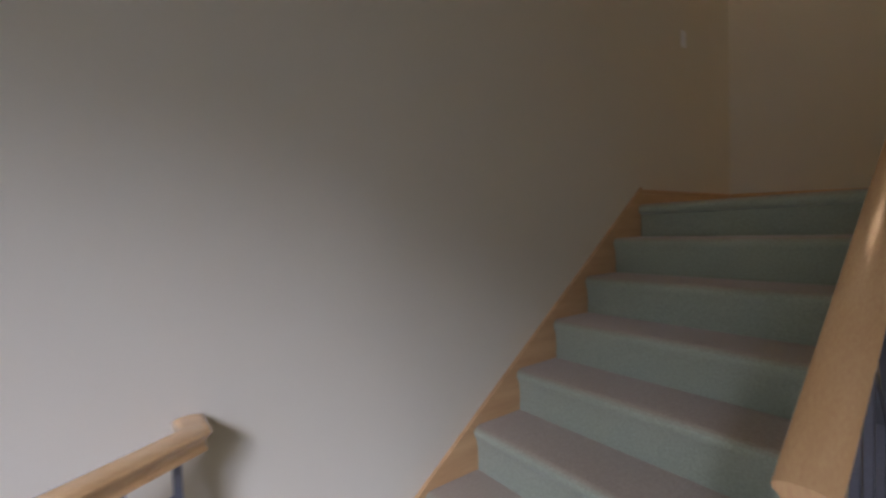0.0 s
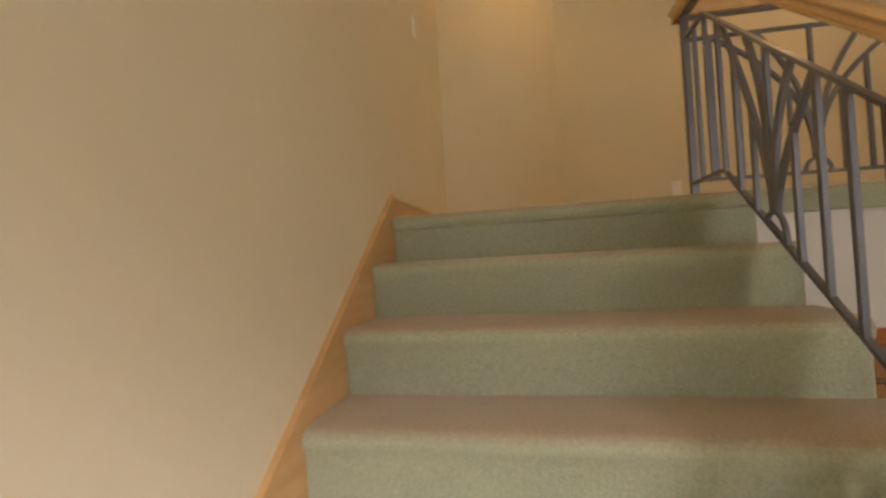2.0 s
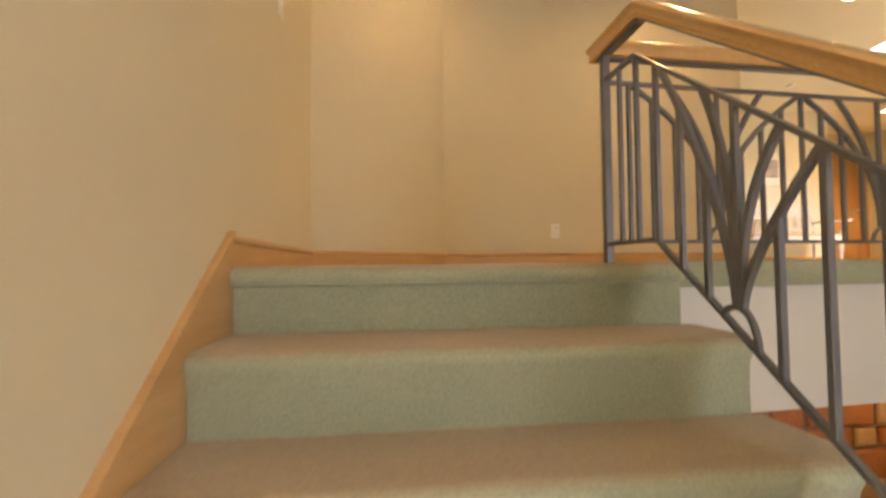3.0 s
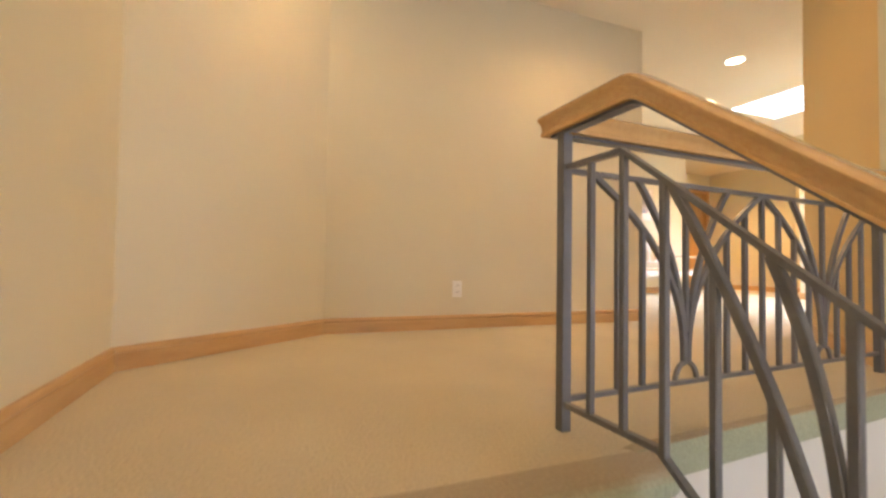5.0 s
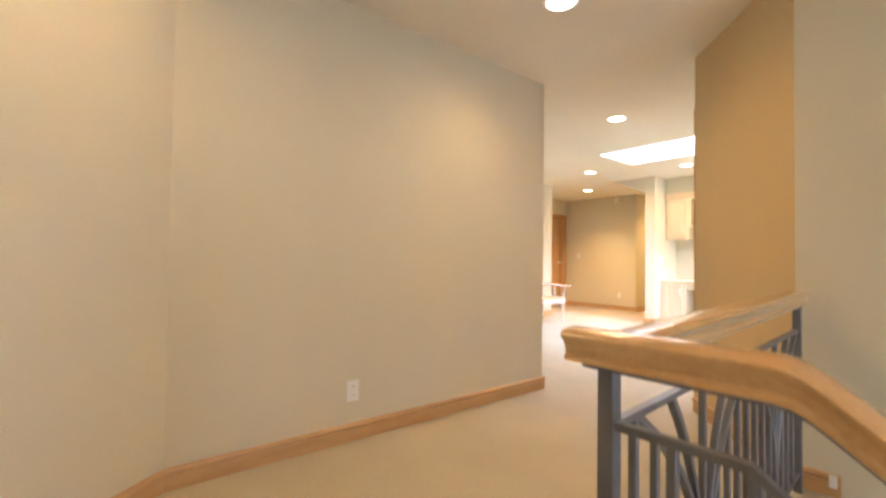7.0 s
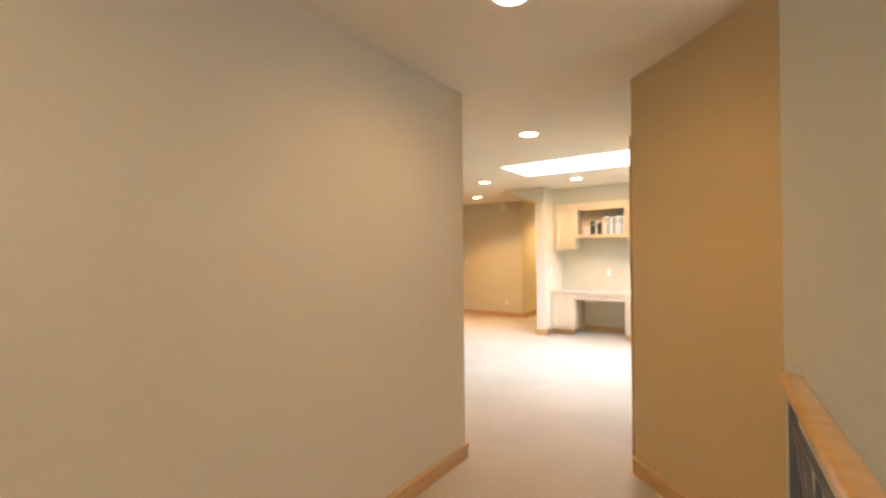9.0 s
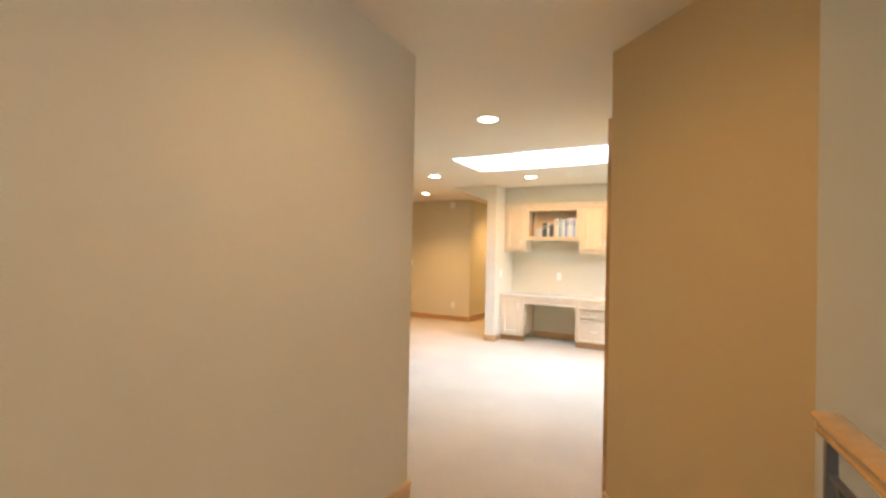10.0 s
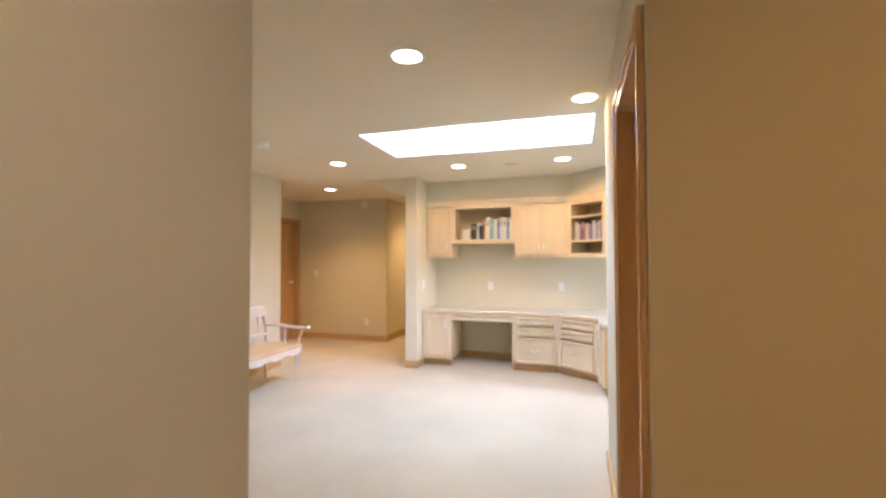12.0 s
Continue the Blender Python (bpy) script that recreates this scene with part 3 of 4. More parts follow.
def doorway(name, origin, rz, width, h, depth, label):
    """Lined doorway with a panelled leaf at the far side of the lining. Local x along the wall, +y into the room."""
    ob = thing(name, origin, label, "door", "", rz)
    ob["kind"] = "structure"
    bm = bmesh.new()
    casing(bm, 0.02, width - 0.02, h - 0.02, 0)
    part("casing", bm, DOORWOOD, ob, "maple door casing")
    bm = bmesh.new()
    for x0, x1, z0, z1 in ((0.001, 0.02, 0, h - 0.002), (width - 0.02, width - 0.001, 0, h - 0.002), (0.02, width - 0.02, h - 0.02, h - 0.002)):
        box(bm, x0, x1, -depth, 0.002, z0, z1)
    for x0, x1, z0, z1 in ((0.02, 0.032, 0, h - 0.02), (width - 0.032, width - 0.02, 0, h - 0.02), (0.032, width - 0.032, h - 0.032, h - 0.02)):
        box(bm, x0, x1, -depth + 0.042, -depth + 0.078, z0, z1)
    part("jamb", bm, DOORWOOD, ob, "maple door lining with stop")
    bm = bmesh.new()
    box(bm, 0.024, width - 0.024, -depth + 0.002, -depth + 0.038, 0.008, h - 0.024, 0.002)
    leafp = part("door_leaf", bm, DOORWOOD, ob, "closed flush maple door leaf")
    for z in (0.25, 1.05, 1.8):
        bm = bmesh.new()
        lathe(bm, width - 0.026, -depth + 0.042, [(0.006, z), (0.006, z + 0.09)], 8)
        part("hinge", bm, NICKEL, leafp)
    bm = bmesh.new()
    lathe(bm, 0, 0, [(0.026, 0.0), (0.026, 0.006), (0.010, 0.010), (0.010, 0.035), (0.024, 0.045), (0.027, 0.055), (0.020, 0.066), (0.004, 0.069)], 16)
    bm.transform(Matrix.Translation((0.09, -depth + 0.038, 1.0)) @ pose(0, 0, 0, -90, 0, 0))
    part("door_knob", bm, NICKEL, leafp, "satin nickel knob", True)
    return ob


doorway("door_1", (3.887 + 0.09, 1.125, 0), 0, 0.76, 2.06, 0.14, "maple doorway with casing and closed leaf off the loft")
doorway("door_2", (9.53 - 0.09, 6.13, 0), 180, 0.81, 2.06, 0.14, "maple hall doorway with a closed door")

# ---- stair window ----
WW, WH = 1.4, 1.85
win = thing("window_1", (1.6, -4.3, -0.6), "white-framed stair window with two panes", "window")
win["kind"] = "structure"
bm = bmesh.new()
for x0, x1, z0, z1 in ((0, 0.06, 0, WH), (WW - 0.06, WW, 0, WH), (0.06, WW - 0.06, 0, 0.06), (0.06, WW - 0.06, WH - 0.06, WH), (WW / 2 - 0.03, WW / 2 + 0.03, 0.06, WH - 0.06)):
    box(bm, x0, x1, -0.11, -0.04, z0, z1, 0.003)
part("window_frame", bm, TRIM_WHITE, win)
for x0, x1 in ((0.06, WW / 2 - 0.03), (WW / 2 + 0.03, WW - 0.06)):
    bm = bmesh.new()
    box(bm, x0, x1, -0.078, -0.072, 0.06, WH - 0.06)
    part("pane", bm, GLASS, win).visible_shadow = False


# assumed window, out of view, as the source of the loft's fill lamp
win2 = thing("window_2", (6.45, -1.0, 0.75), "assumed white-framed loft window with two panes, out of view", "window")
win2["kind"] = "structure"
bm = bmesh.new()
for x0, x1, z0, z1 in ((0, 0.06, 0, 1.2), (1.44, 1.5, 0, 1.2), (0.06, 1.44, 0, 0.06), (0.06, 1.44, 1.14, 1.2), (0.72, 0.78, 0.06, 1.14)):
    box(bm, x0, x1, -0.11, -0.04, z0, z1, 0.003)
part("window_frame", bm, TRIM_WHITE, win2)
for x0, x1 in ((0.06, 0.72), (0.78, 1.44)):
    bm = bmesh.new()
    box(bm, x0, x1, -0.078, -0.072, 0.06, 1.14)
    part("pane", bm, GLASS, win2).visible_shadow = False


# ---- built-in desk ----
def cab_door(bm, y0, y1, z0, z1, x=0.0):
    """Recessed-panel front in the plane x, facing -x: four frame members, a sunk panel with a raised field."""
    f = 0.058
    for a, b, c, d in ((y0, y0 + f, z0, z1), (y1 - f, y1, z0, z1), (y0 + f, y1 - f, z0, z0 + f), (y0 + f, y1 - f, z1 - f, z1)):
        box(bm, x - 0.028, x - 0.003, a, b, c, d, 0.004)
    box(bm, x - 0.008, x - 0.003, y0 + f - 0.002, y1 - f + 0.002, z0 + f - 0.002, z1 - f + 0.002)
    return bm


def drawer_front(bm, y0, y1, z0, z1, x=0.0):
    """Drawer front with a stepped rim and a sunk field."""
    f = 0.026
    for a, b, c, d in ((y0, y0 + f, z0, z1), (y1 - f, y1, z0, z1), (y0 + f, y1 - f, z0, z0 + f), (y0 + f, y1 - f, z1 - f, z1)):
        box(bm, x - 0.028, x - 0.003, a, b, c, d, 0.004)
    box(bm, x - 0.009, x - 0.003, y0 + f - 0.002, y1 - f + 0.002, z0 + f - 0.002, z1 - f + 0.002)
    return bm


def pull(parent, y, z, x=-0.02, drop=False, size=0.055):
    """A bow pull: drop is a hanging bail on a drawer, else an upright bow on a door."""
    bm = bmesh.new()
    pts = []
    for i in range(9):
        a = math.pi * i / 8
        if drop:
            pts.append((x - 0.004 - 0.012 * math.sin(a), y + 0.045 * math.cos(a), z - 0.022 * math.sin(a)))
        else:
            pts.append((x - 0.030 * math.sin(a), y, z + size * math.cos(a)))
    sweep(bm, pts, rect(0.013, 0.013, 0.002), up=(1, 0, 0.05) if drop else (0, 1, 0))
    part("handle", bm, NICKEL, parent, "satin nickel bow handle")


def carcass(bm, y0, y1, z0, z1, depth, t=0.018, back=True):
    for a, b in ((y0, y0 + t), (y1 - t, y1)):
        box(bm, 0, depth, a, b, z0, z1)
    for z in (z0, z1 - t):
        box(bm, 0.001, depth - 0.001, y0 + t, y1 - t, z, z + t)
    if back:
        box(bm, depth - 0.008, depth - 0.001, y0 + t, y1 - t, z0 + t, z1 - t)
    return bm


BX, DZ = 8.14, 0.73     # face of the base units; top of the worktop


def base_unit(name, at, rz, w, fronts, label, kick=True, side=CABINET):
    """A base unit, local face in x = 0 looking to -x, spanning y 0..w; fronts: (kind, z0, z1)."""
    ob = thing(name, at, label, "cabinet", "desk base units", rz)
    bm = bmesh.new()
    carcass(bm, 0, w, 0.09, DZ - 0.034, 0.56)
    part("body", bm, side, ob)
    bm = bmesh.new()
    f = 0.058
    for a, b, c, d in ((0, f, 0.09, DZ - 0.034), (w - f, w, 0.09, DZ - 0.034), (f, w - f, 0.09, 0.13), (f, w - f, DZ - 0.07, DZ - 0.034)):
        box(bm, -0.018, -0.001, a, b, c, d, 0.002)
    for kind, z0, z1 in fronts[:-1]:
        box(bm, -0.010, -0.001, f, w - f, z0 - 0.018, z0 + 0.010)
    part("face_frame", bm, CABINET, ob)
    if kick:
        bm = bmesh.new()
        box(bm, 0.04, 0.06, 0.0, w, 0.0, 0.09)
        part("toe_kick", bm, MAPLE, ob)
    for kind, z0, z1 in fronts:
        bm = bmesh.new()
        if kind == "door":
            p = part("door", cab_door(bm, 0.045, w - 0.045, z0 + 0.016, z1 - 0.014, -0.018), CABINET, ob)
            pull(p, 0.072, z1 - 0.13, -0.038)
        else:
            p = part("drawer", drawer_front(bm, 0.045, w - 0.045, z0 + 0.008, z1 - 0.014, -0.018), CABINET, ob)
            pull(p, w / 2, (z0 + z1) / 2 + 0.012, -0.044, True)
    return ob


base_unit("base_cabinet", (BX, 2.895, 0), 0, 0.387, [("door", 0.10, 0.685)], "pale maple base cabinet with one panelled door")
base_unit("drawer_cabinet", (BX, 1.545, 0), 0, 0.555, [("drawer", 0.57, 0.685), ("drawer", 0.445, 0.56), ("drawer", 0.10, 0.435)], "pale maple drawer unit with a file drawer")
base_unit("corner_drawer_cabinet", (BX, 1.545, 0), 0, 0.56, [("drawer", 0.57, 0.685), ("drawer", 0.445, 0.56), ("drawer", 0.10, 0.435)], "pale maple angled drawer unit at the corner").matrix_world = pose(BX, 1.545, 0, 0, 0, -37) @ Matrix.Translation((0, -0.562, 0))
base_unit("base_cabinet", (7.30, 1.065, 0), -90, 0.60, [("door", 0.10, 0.685)], "maple base cabinet with a bow-handled door beside the corner", side=MAPLE)
ob = thing("pencil_drawer", (BX, 2.104, 0), "shallow maple pencil drawer above the kneehole", "drawer")
bm = bmesh.new()
drawer_front(bm, 0.012, 0.776, 0.60, 0.685)
part("drawer", bm, CABINET, ob)
pull(ob.children[0], 0.40, 0.655, -0.022, True)
bm = bmesh.new()
box(bm, 0.0, 0.5, 0.003, 0.788, 0.60, 0.694)
part("body", bm, CABINET, ob)

# worktop with maple edge, in one run round the corner
ca, sa = math.cos(radians(-37)), math.sin(radians(-37))


def ang(x, y):
    """Local place in the angled unit's frame to the world."""
    return (BX + ca * x - sa * (y - 0.562), 1.545 + sa * x + ca * (y - 0.562))


top = thing("worktop", (BX, 2.3, DZ), "pale laminate worktop with a maple edge", "worktop")
bpy.context.view_layer.update()
bm = bmesh.new()
k0, k1 = ang(-0.03, -0.03), ang(0.55, -0.03)
prism(bm, [(8.715, 3.282), (BX - 0.03, 3.282), (BX - 0.03, 1.56), k0, (7.28, 1.095), (7.28, 0.5), (8.715, 0.5)], DZ - 0.028, DZ)
under(part("laminate_top", bm, LAMINATE), top)
bm = bmesh.new()
sweep(bm, [(BX - 0.031, 3.282, DZ - 0.016), (BX - 0.031, 1.558, DZ - 0.016), (k0[0] - 0.001, k0[1], DZ - 0.016), (7.28, 1.096, DZ - 0.016)], rect(0.02, 0.038, 0.004))
under(part("edge_strip", bm, CABINET, None, "rounded maple edging"), top)

# wall cabinets
UX = 8.33
UB, UT = 1.43, 2.10


def wall_unit(name, y0, w, z0, doors, shelves, label, rz=0, at=None):
    ob = thing(name, at or (UX, y0, 0), label, "cabinet", "wall cabinets", rz)
    bm = bmesh.new()
    carcass(bm, 0, w, z0, UT, 0.36)
    part("body", bm, CABINET, ob)
    for z in shelves:
        bm = bmesh.new()
        box(bm, -0.012, 0.35, 0.019, w - 0.019, z, z + 0.022, 0.002)
        part("shelf", bm, CABINET, ob)
    bm = bmesh.new()
    f = 0.045
    for a, b, c, d in ((0, f, z0, UT), (w - f, w, z0, UT), (f, w - f, z0, z0 + 0.03), (f, w - f, UT - 0.035, UT)):
        box(bm, -0.018, -0.001, a, b, c, d, 0.002)
    part("face_frame", bm, CABINET, ob)
    dw = (w - 0.02) / max(doors, 1)
    for i in range(doors):
        bm = bmesh.new()
        a = 0.01 + i * dw
        p = part("door", cab_door(bm, a + (0.024 if i == 0 else 0.003), a + dw - (0.024 if i == doors - 1 else 0.003), z0 + 0.020, UT - 0.026, -0.018), CABINET, ob)
        pull(p, a + (0.055 if doors == 1 else dw - 0.03 if i == 0 else 0.03), z0 + 0.13, -0.046, size=0.042)
    bm = bmesh.new()
    box(bm, -0.028, 0.0, 0.0, w, z0 - 0.022, z0 - 0.001, 0.004)
    part("light_rail", bm, CABINET, ob)
    return ob


wall_unit("wall_cabinet", 2.930, 0.353, UB, 1, (), "pale maple wall cabinet with one panelled door")
wall_unit("open_shelf_unit", 2.092, 0.836, 1.625, 0, (), "pale maple open shelf unit holding books")
wall_unit("wall_cabinet", 1.412, 0.677, UB, 2, (), "pale maple wall cabinet with two panelled doors")
wall_unit("corner_shelf_unit", 0, 0.55, UB, 0, (1.60, 1.90), "pale maple angled open shelves holding books", -40,
          tuple(Vector((UX, 1.41, 0)) + Matrix.Rotation(radians(-40), 3, "Z") @ Vector((0, -0.552, 0))))
ob = thing("crown_moulding", (UX, 2.3, 2.10), "maple crown moulding above the wall cabinets", "moulding")
bpy.context.view_layer.update()
bm = bmesh.new()
q = Vector((UX, 1.41, 0)) + Matrix.Rotation(radians(-40), 3, "Z") @ Vector((0, -0.56, 0))
sweep(bm, [(UX - 0.001, 3.282, 2.102), (UX - 0.001, 1.41, 2.102), (q.x, q.y, 2.102)], [(-0.01, 0), (0.028, 0), (0.034, 0.014), (0.040, 0.030), (0.042, 0.060), (0.052, 0.068), (0.054, 0.084), (-0.01, 0.084)])
under(part("cornice", bm, CABINET), ob)


# ---- books ----
def book(at, rz, w, h, d, colour, tilt=0):
    """A book on end: cover with a spine to -x, page block inside."""
    m = surface("book_cover", colour, tuple(c * 0.85 for c in colour), 0.5, scale=9, fine=200, bump=0.03, mottle=0.1)
    ob = tagged(new("book"), BOOK_WORDS(colour, w), "book", "books on the shelves")
    ob.matrix_world = pose(*at, 0, 0, rz) @ pose(0, 0, 0, tilt, 0, 0)
    bm = bmesh.new()
    box(bm, 0, 0.002, 0, w, 0, h)
    box(bm, 0.002, d, 0, 0.002, 0, h)
    box(bm, 0.002, d, w - 0.002, w, 0, h)
    part("cover", bm, m, ob)
    bm = bmesh.new()
    box(bm, 0.003, d - 0.004, 0.0025, w - 0.0025, 0.003, h - 0.003)
    part("pages", bm, PAPER, ob)
    if w > 0.03 and h > 0.2:
        bm = bmesh.new()
        box(bm, -0.0008, 0.001, w * 0.38, w * 0.62, h * 0.62, h * 0.85)
        part("spine_title", bm, PAPER if sum(colour) < 1.2 else DARK, ob)
    return ob


PAPER = surface("paper", (0.74, 0.71, 0.63), (0.80, 0.77, 0.70), 0.8, scale=10, fine=300, bump=0.05, mottle=0.1)


def BOOK_WORDS(c, w):
    hue = "white" if min(c) > 0.55 else "black" if max(c) < 0.08 else "red" if c[0] > 1.6 * c[2] and c[0] > 1.6 * c[1] else "blue" if c[2] > 1.2 * c[0] else "green" if c[1] > 1.1 * c[0] else "tan"
    return f"{'thick' if w > 0.035 else 'thin'} {hue} book standing on a maple shelf"


rnd = random.Random(5)
y = 2.80
COVERS = [(0.78, 0.77, 0.74), (0.03, 0.03, 0.035), (0.05, 0.06, 0.05), (0.62, 0.64, 0.60), (0.03, 0.04, 0.05), (0.10, 0.11, 0.10), (0.78, 0.52, 0.36), (0.74, 0.70, 0.62), (0.22, 0.42, 0.50),
          (0.42, 0.58, 0.66), (0.74, 0.74, 0.72), (0.25, 0.34, 0.62), (0.60, 0.68, 0.78), (0.72, 0.73, 0.76), (0.36, 0.50, 0.72), (0.78, 0.78, 0.80), (0.10, 0.22, 0.16), (0.12, 0.14, 0.20)]
for i, c in enumerate(COVERS):
    # the first one, squat and white, stands in for a mug-like item
    w = 0.10 if i == 0 else rnd.uniform(0.022, 0.045)
    h = (0.15 if i == 0 else rnd.uniform(0.19, 0.24) if i < 6 else rnd.uniform(0.27, 0.32))
    y -= w + 0.0015
    if i == 1:
        y -= 0.01
    if y < 2.13:
        break
    book((UX + 0.05 + rnd.uniform(0, 0.02), y, 1.644), 0, w, h, 0.17, c)
R40 = Matrix.Rotation(radians(-40), 3, "Z")
o40 = Vector((UX, 1.41, 0)) + R40 @ Vector((0, -0.552, 0))
yy = 0.50
for i in range(16):
    w = rnd.uniform(0.02, 0.036)
    yy -= w + 0.0015
    if yy < 0.04:
        break
    p = o40 + R40 @ Vector((0.05, yy, 0))
    c = rnd.choice([(0.30, 0.08, 0.07), (0.12, 0.14, 0.25), (0.55, 0.50, 0.46), (0.30, 0.22, 0.30), (0.62, 0.60, 0.60), (0.70, 0.69, 0.72), (0.42, 0.46, 0.60)])
    book((p.x, p.y, 1.623), -40, w, rnd.uniform(0.19, 0.23), 0.16, c)

# ---- bench ----
bench = thing("bench", (5.55, 4.36, 0), "whitewashed wooden settle with arms and a tan seat", "bench")
BL, BD = 1.46, 0.50
for x, y in ((0.05, 0.04), (BL - 0.05, 0.04), (0.05, BD - 0.04), (BL - 0.05, BD - 0.04)):
    bm = bmesh.new()
    lathe(bm, x, y, [(0.014, 0.0), (0.020, 0.02), (0.013, 0.05), (0.017, 0.12), (0.024, 0.24), (0.028, 0.30), (0.020, 0.32), (0.028, 0.34), (0.028, 0.385)])
    part("leg", bm, WHITEWASH, bench, "", True)
bm = bmesh.new()
box(bm, 0, BL, 0, BD, 0.385, 0.42, 0.008)
part("seat", bm, RUSH, bench, "tan seat board")


def apron(bm, length, y):
    n = 40
    lo, hi = [], []
    for i in range(n + 1):
        u = i / n
        drop = 0.045 + 0.030 * abs(math.sin(u * math.pi * 5)) ** 0.7
        lo.append((u * length, 0.385 - drop))
        hi.append((u * length, 0.387))
    for i in range(n):
        v = [bm.verts.new((p[0], yy, p[1])) for yy in (y, y + 0.02) for p in (lo[i], lo[i + 1], hi[i + 1], hi[i])]
        for q in ((0, 1, 2, 3), (7, 6, 5, 4), (0, 4, 5, 1), (2, 6, 7, 3)):
            bm.faces.new([v[j] for j in q])
    return bm


part("apron", apron(bmesh.new(), BL, 0.005), WHITEWASH, bench, "scalloped whitewashed apron")
bm = apron(bmesh.new(), BD, 0)
bm.transform(Matrix.Translation((BL - 0.005, 0, 0)) @ pose(0, 0, 0, 0, 0, 90))
part("side_apron", bm, WHITEWASH, bench)
for x in (0.03, BL - 0.03):
    bm = bmesh.new()
    sweep(bm, [(x, BD - 0.02, 0.62), (x, 0.30, 0.625), (x, 0.08, 0.605), (x, -0.05, 0.602), (x, -0.10, 0.615)], rect(0.055, 0.028, 0.007))
    part("arm", bm, WHITEWASH, bench)
    for y in (0.05, 0.22):
        bm = bmesh.new()
        lathe(bm, x, y, [(0.014, 0.42), (0.022, 0.47), (0.012, 0.50), (0.018, 0.55), (0.012, 0.60)])
        if y < 0.1:
            bm.transform(Matrix(((1, 0, 0, 0), (0, 1, -0.36, 0.42 * 0.36), (0, 0, 1, 0), (0, 0, 0, 1))))
        part("arm_spindle", bm, WHITEWASH, bench, "", True)
    bm = bmesh.new()
    sweep(bm, [(x, BD - 0.03, 0.40), (x, BD - 0.02, 0.60), (x, BD + 0.03, 0.80)], rect(0.036, 0.036, 0.005), up=(1, 0, 0))
    part("back_post", bm, WHITEWASH, bench)
for z, hgt in ((0.50, 0.035), (0.72, 0.12)):
    bm = bmesh.new()
    yb = BD - 0.02 + (z - 0.6) * 0.2
    box(bm, 0.04, BL - 0.04, yb - 0.012, yb + 0.012, z, z + hgt, 0.006)
    part("back_rail", bm, WHITEWASH, bench)
for i in range(9):
    x = 0.14 + i * (BL - 0.28) / 8
    bm = bmesh.new()
    sweep(bm, [(x, BD - 0.035, 0.51), (x, BD - 0.005, 0.74)], rect(0.05, 0.012, 0.002), up=(0, 1, 0))
    part("back_slat", bm, WHITEWASH, bench)

# ---- picture above the bench ----
pic = thing("framed_picture", (6.50, 5.049, 1.50), "framed picture with a pale mat on the loft wall", "picture")
bm = bmesh.new()
for x0, x1, z0, z1 in ((-0.22, 0.22, 0.25, 0.28), (-0.22, 0.22, -0.28, -0.25), (-0.22, -0.19, -0.25, 0.25), (0.19, 0.22, -0.25, 0.25)):
    box(bm, x0, x1, -0.022, -0.001, z0, z1, 0.003)
part("frame", bm, WHITEWASH, pic)
bm = bmesh.new()
box(bm, -0.19, 0.19, -0.008, -0.002, -0.25, 0.25)
part("mat", bm, PAPER, pic)
ART = surface("print", (0.16, 0.24, 0.34), (0.55, 0.40, 0.30), 0.6, scale=9, fine=40, bump=0.0, mottle=0.4)
bm = bmesh.new()
box(bm, -0.11, 0.11, -0.010, -0.007, -0.14, 0.15)
part("print", bm, ART, pic)

# ---- storey below: stone-clad wall seen under the landing ----
STONES = []
for nm, c in (("tan", (0.50, 0.34, 0.22)), ("rust", (0.42, 0.18, 0.09)), ("cream", (0.58, 0.47, 0.35)), ("brown", (0.36, 0.22, 0.14))):
    STONES.append(surface("stone_" + nm, c, tuple(v * 0.75 for v in c), 0.75, scale=9, fine=70, bump=0.5, dist=0.004, mottle=0.4))
MORTAR = surface("mortar", (0.30, 0.24, 0.19), (0.36, 0.30, 0.24), 0.9, scale=9, fine=90, bump=0.4, dist=0.003, mottle=0.2)
bm = bmesh.new()
box(bm, 0.0, 5.4, 1.30, 1.44, LOW, -0.25)
stonewall = structure("wall_21", bm, MORTAR, "rust and tan stone-clad wall on the storey below")
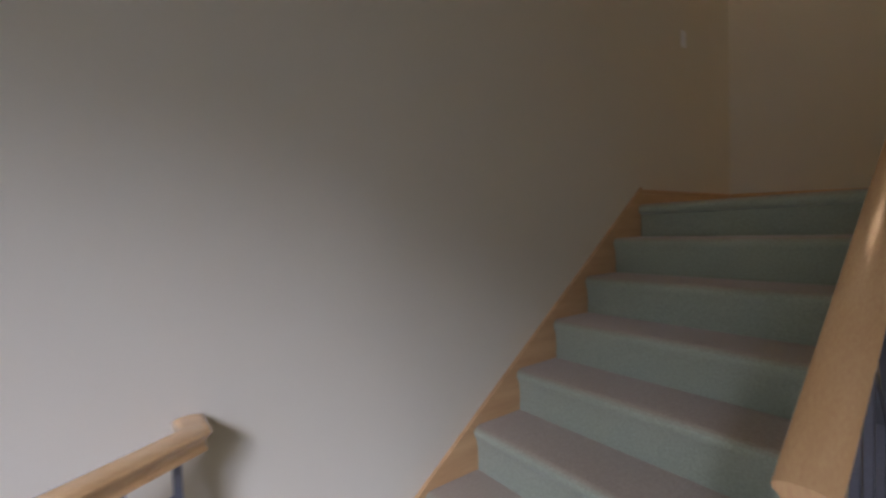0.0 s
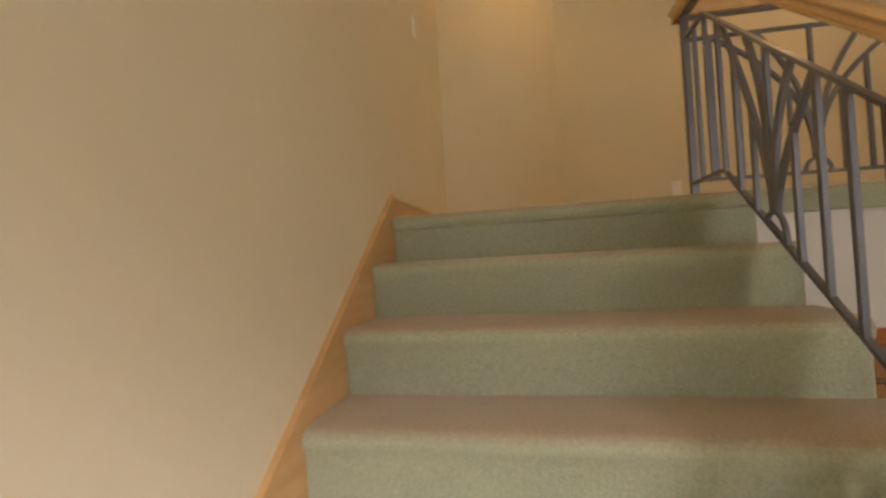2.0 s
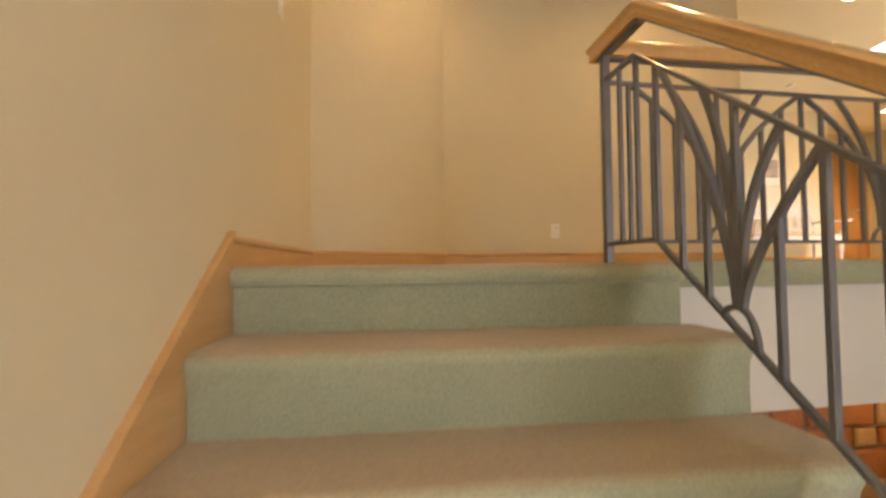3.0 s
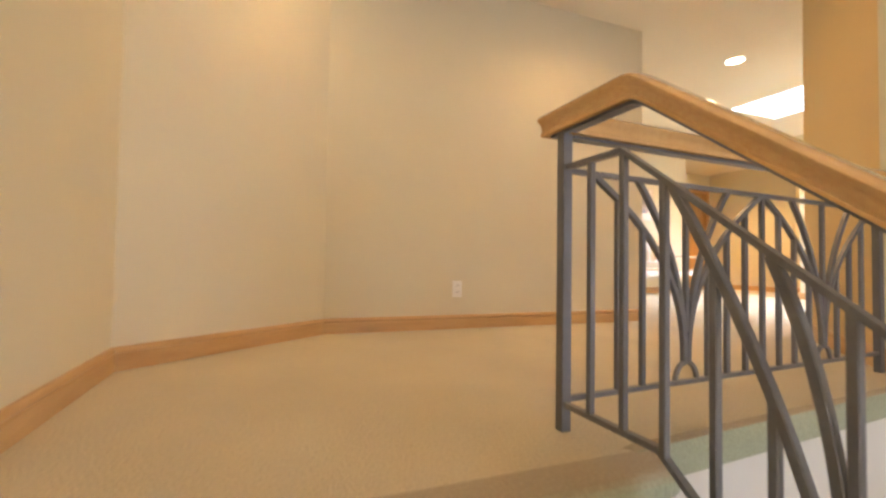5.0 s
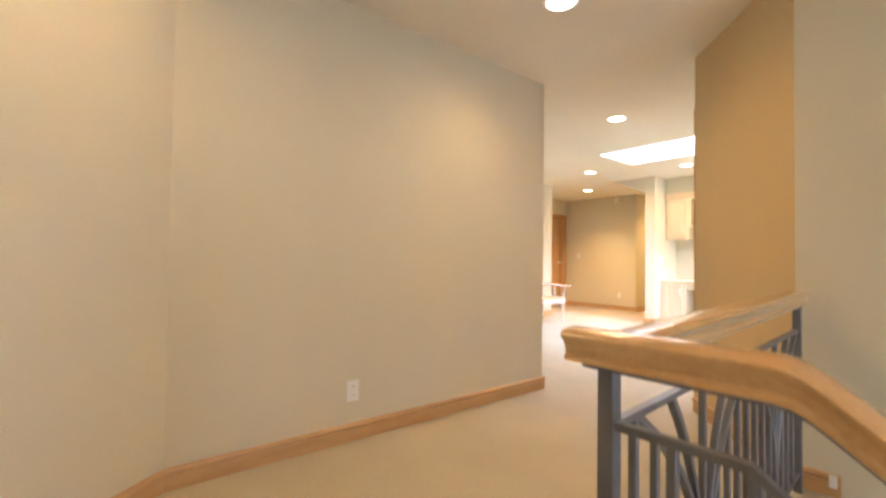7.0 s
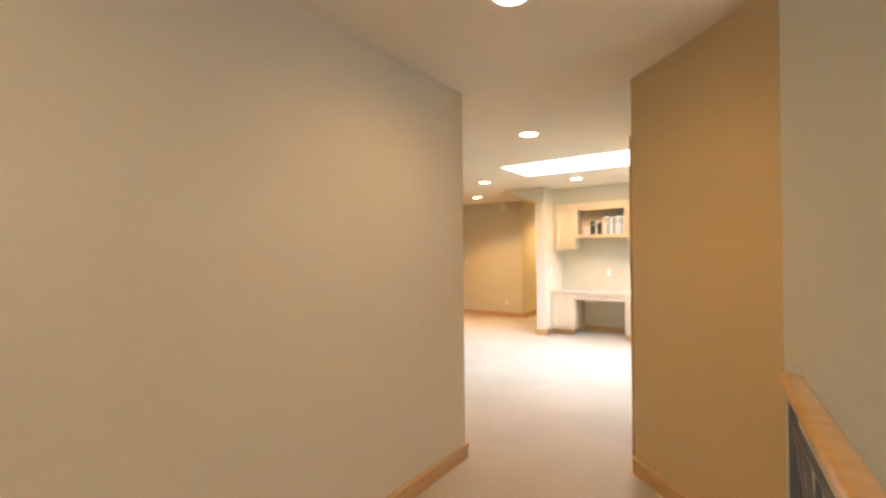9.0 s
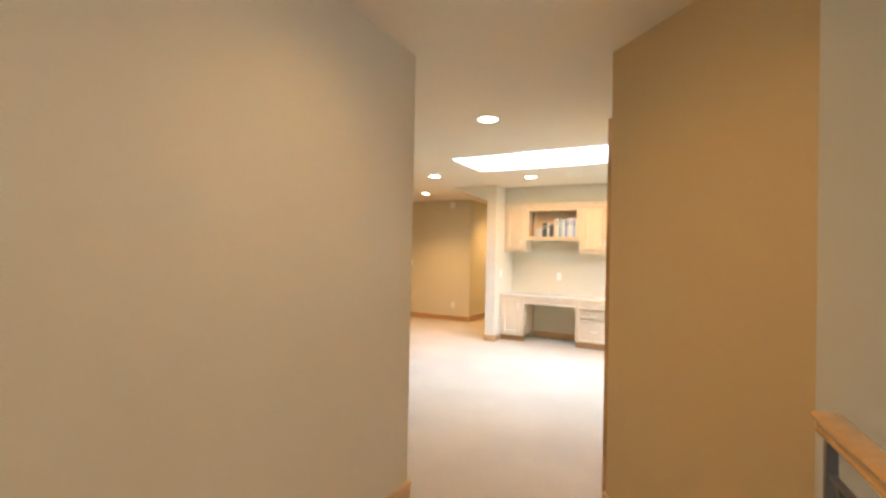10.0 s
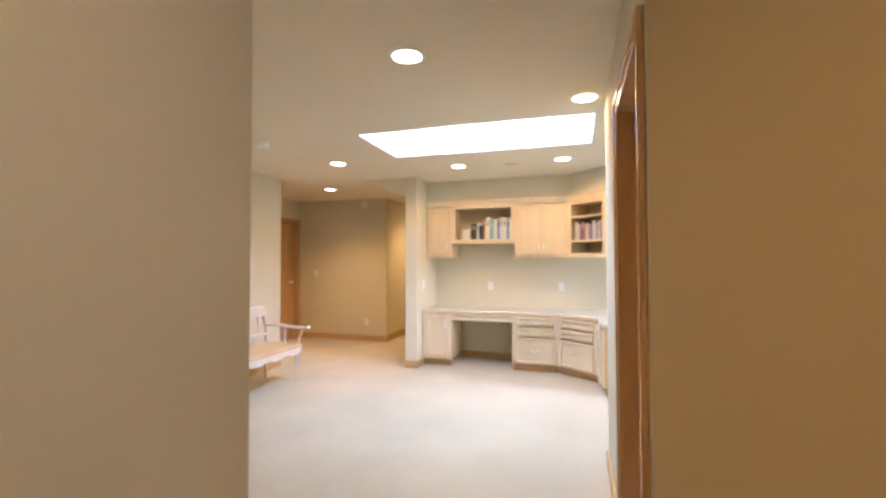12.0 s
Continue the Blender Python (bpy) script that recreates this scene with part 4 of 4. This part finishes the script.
rs = random.Random(11)
meshes = {}
z = LOW + 0.01
while z < -0.45:
    h = rs.choice((0.13, 0.17, 0.21))
    x = 0.9 + rs.uniform(-0.2, 0.0)
    while x < 4.6:
        w = rs.choice((0.18, 0.25, 0.33))
        key = (w, h, rs.randrange(4), rs.randrange(3))
        if key not in meshes:
            b2 = bmesh.new()
            g = 0.012
            q = [(rs.uniform(0, g), rs.uniform(0, g)), (w - g - rs.uniform(0, g), rs.uniform(0, g)), (w - g - rs.uniform(0, g), h - g - rs.uniform(0, g)), (rs.uniform(0, g), h - g - rs.uniform(0, g))]
            d1 = 0.025 + 0.012 * rs.random()
            c = (w / 2, h / 2)
            face = [(c[0] + (a - c[0]) * 0.86, -d1, c[1] + (b - c[1]) * 0.84) for a, b in q]
            loft(b2, [[(a, 0.0, b) for a, b in q], [(a, -d1 * 0.7, b) for a, b in q], face])
            meshes[key] = mesh_of(b2, "stone", STONES[key[2]])
        st = new("stone", meshes[key])
        st.parent = stonewall
        st.location = (x, 1.30, z)
        x += w
    z += h
bm = bmesh.new()
box(bm, 0.0, 5.4, 0.46, 1.44, -0.249, -0.20)
structure("ceiling_lower", bm, CEIL_PAINT, "off-white ceiling of the storey below")
bm = bmesh.new()
box(bm, 3.178, 5.4, -4.3, 1.44, LOW - 0.1, LOW)
structure("floor_lower_room", bm, CARPET, "carpeted floor of the room below")
bm = bmesh.new()
box(bm, 5.4, 5.54, 0.2, 1.44, LOW, -0.2)
structure("wall_22", bm, PAINT, "cream wall of the room below")
bm = bmesh.new()
box(bm, 3.301, 5.4, 0.2, 0.34, LOW, -0.2)
structure("wall_23", bm, PAINT, "cream partition of the room below")
# unseen downlights added below to light the stone wall
for lx in (2.1, 3.7):
    copy_thing(first, pose(lx, 0.85, -0.25))
    d = bpy.data.lights.new("lower_lamp", "SPOT")
    d.energy, d.color, d.spot_size, d.spot_blend, d.shadow_soft_size = 45, WARM, radians(150), 0.9, 0.06
    new("lower_lamp", d).matrix_world = pose(lx, 0.85, -0.265)
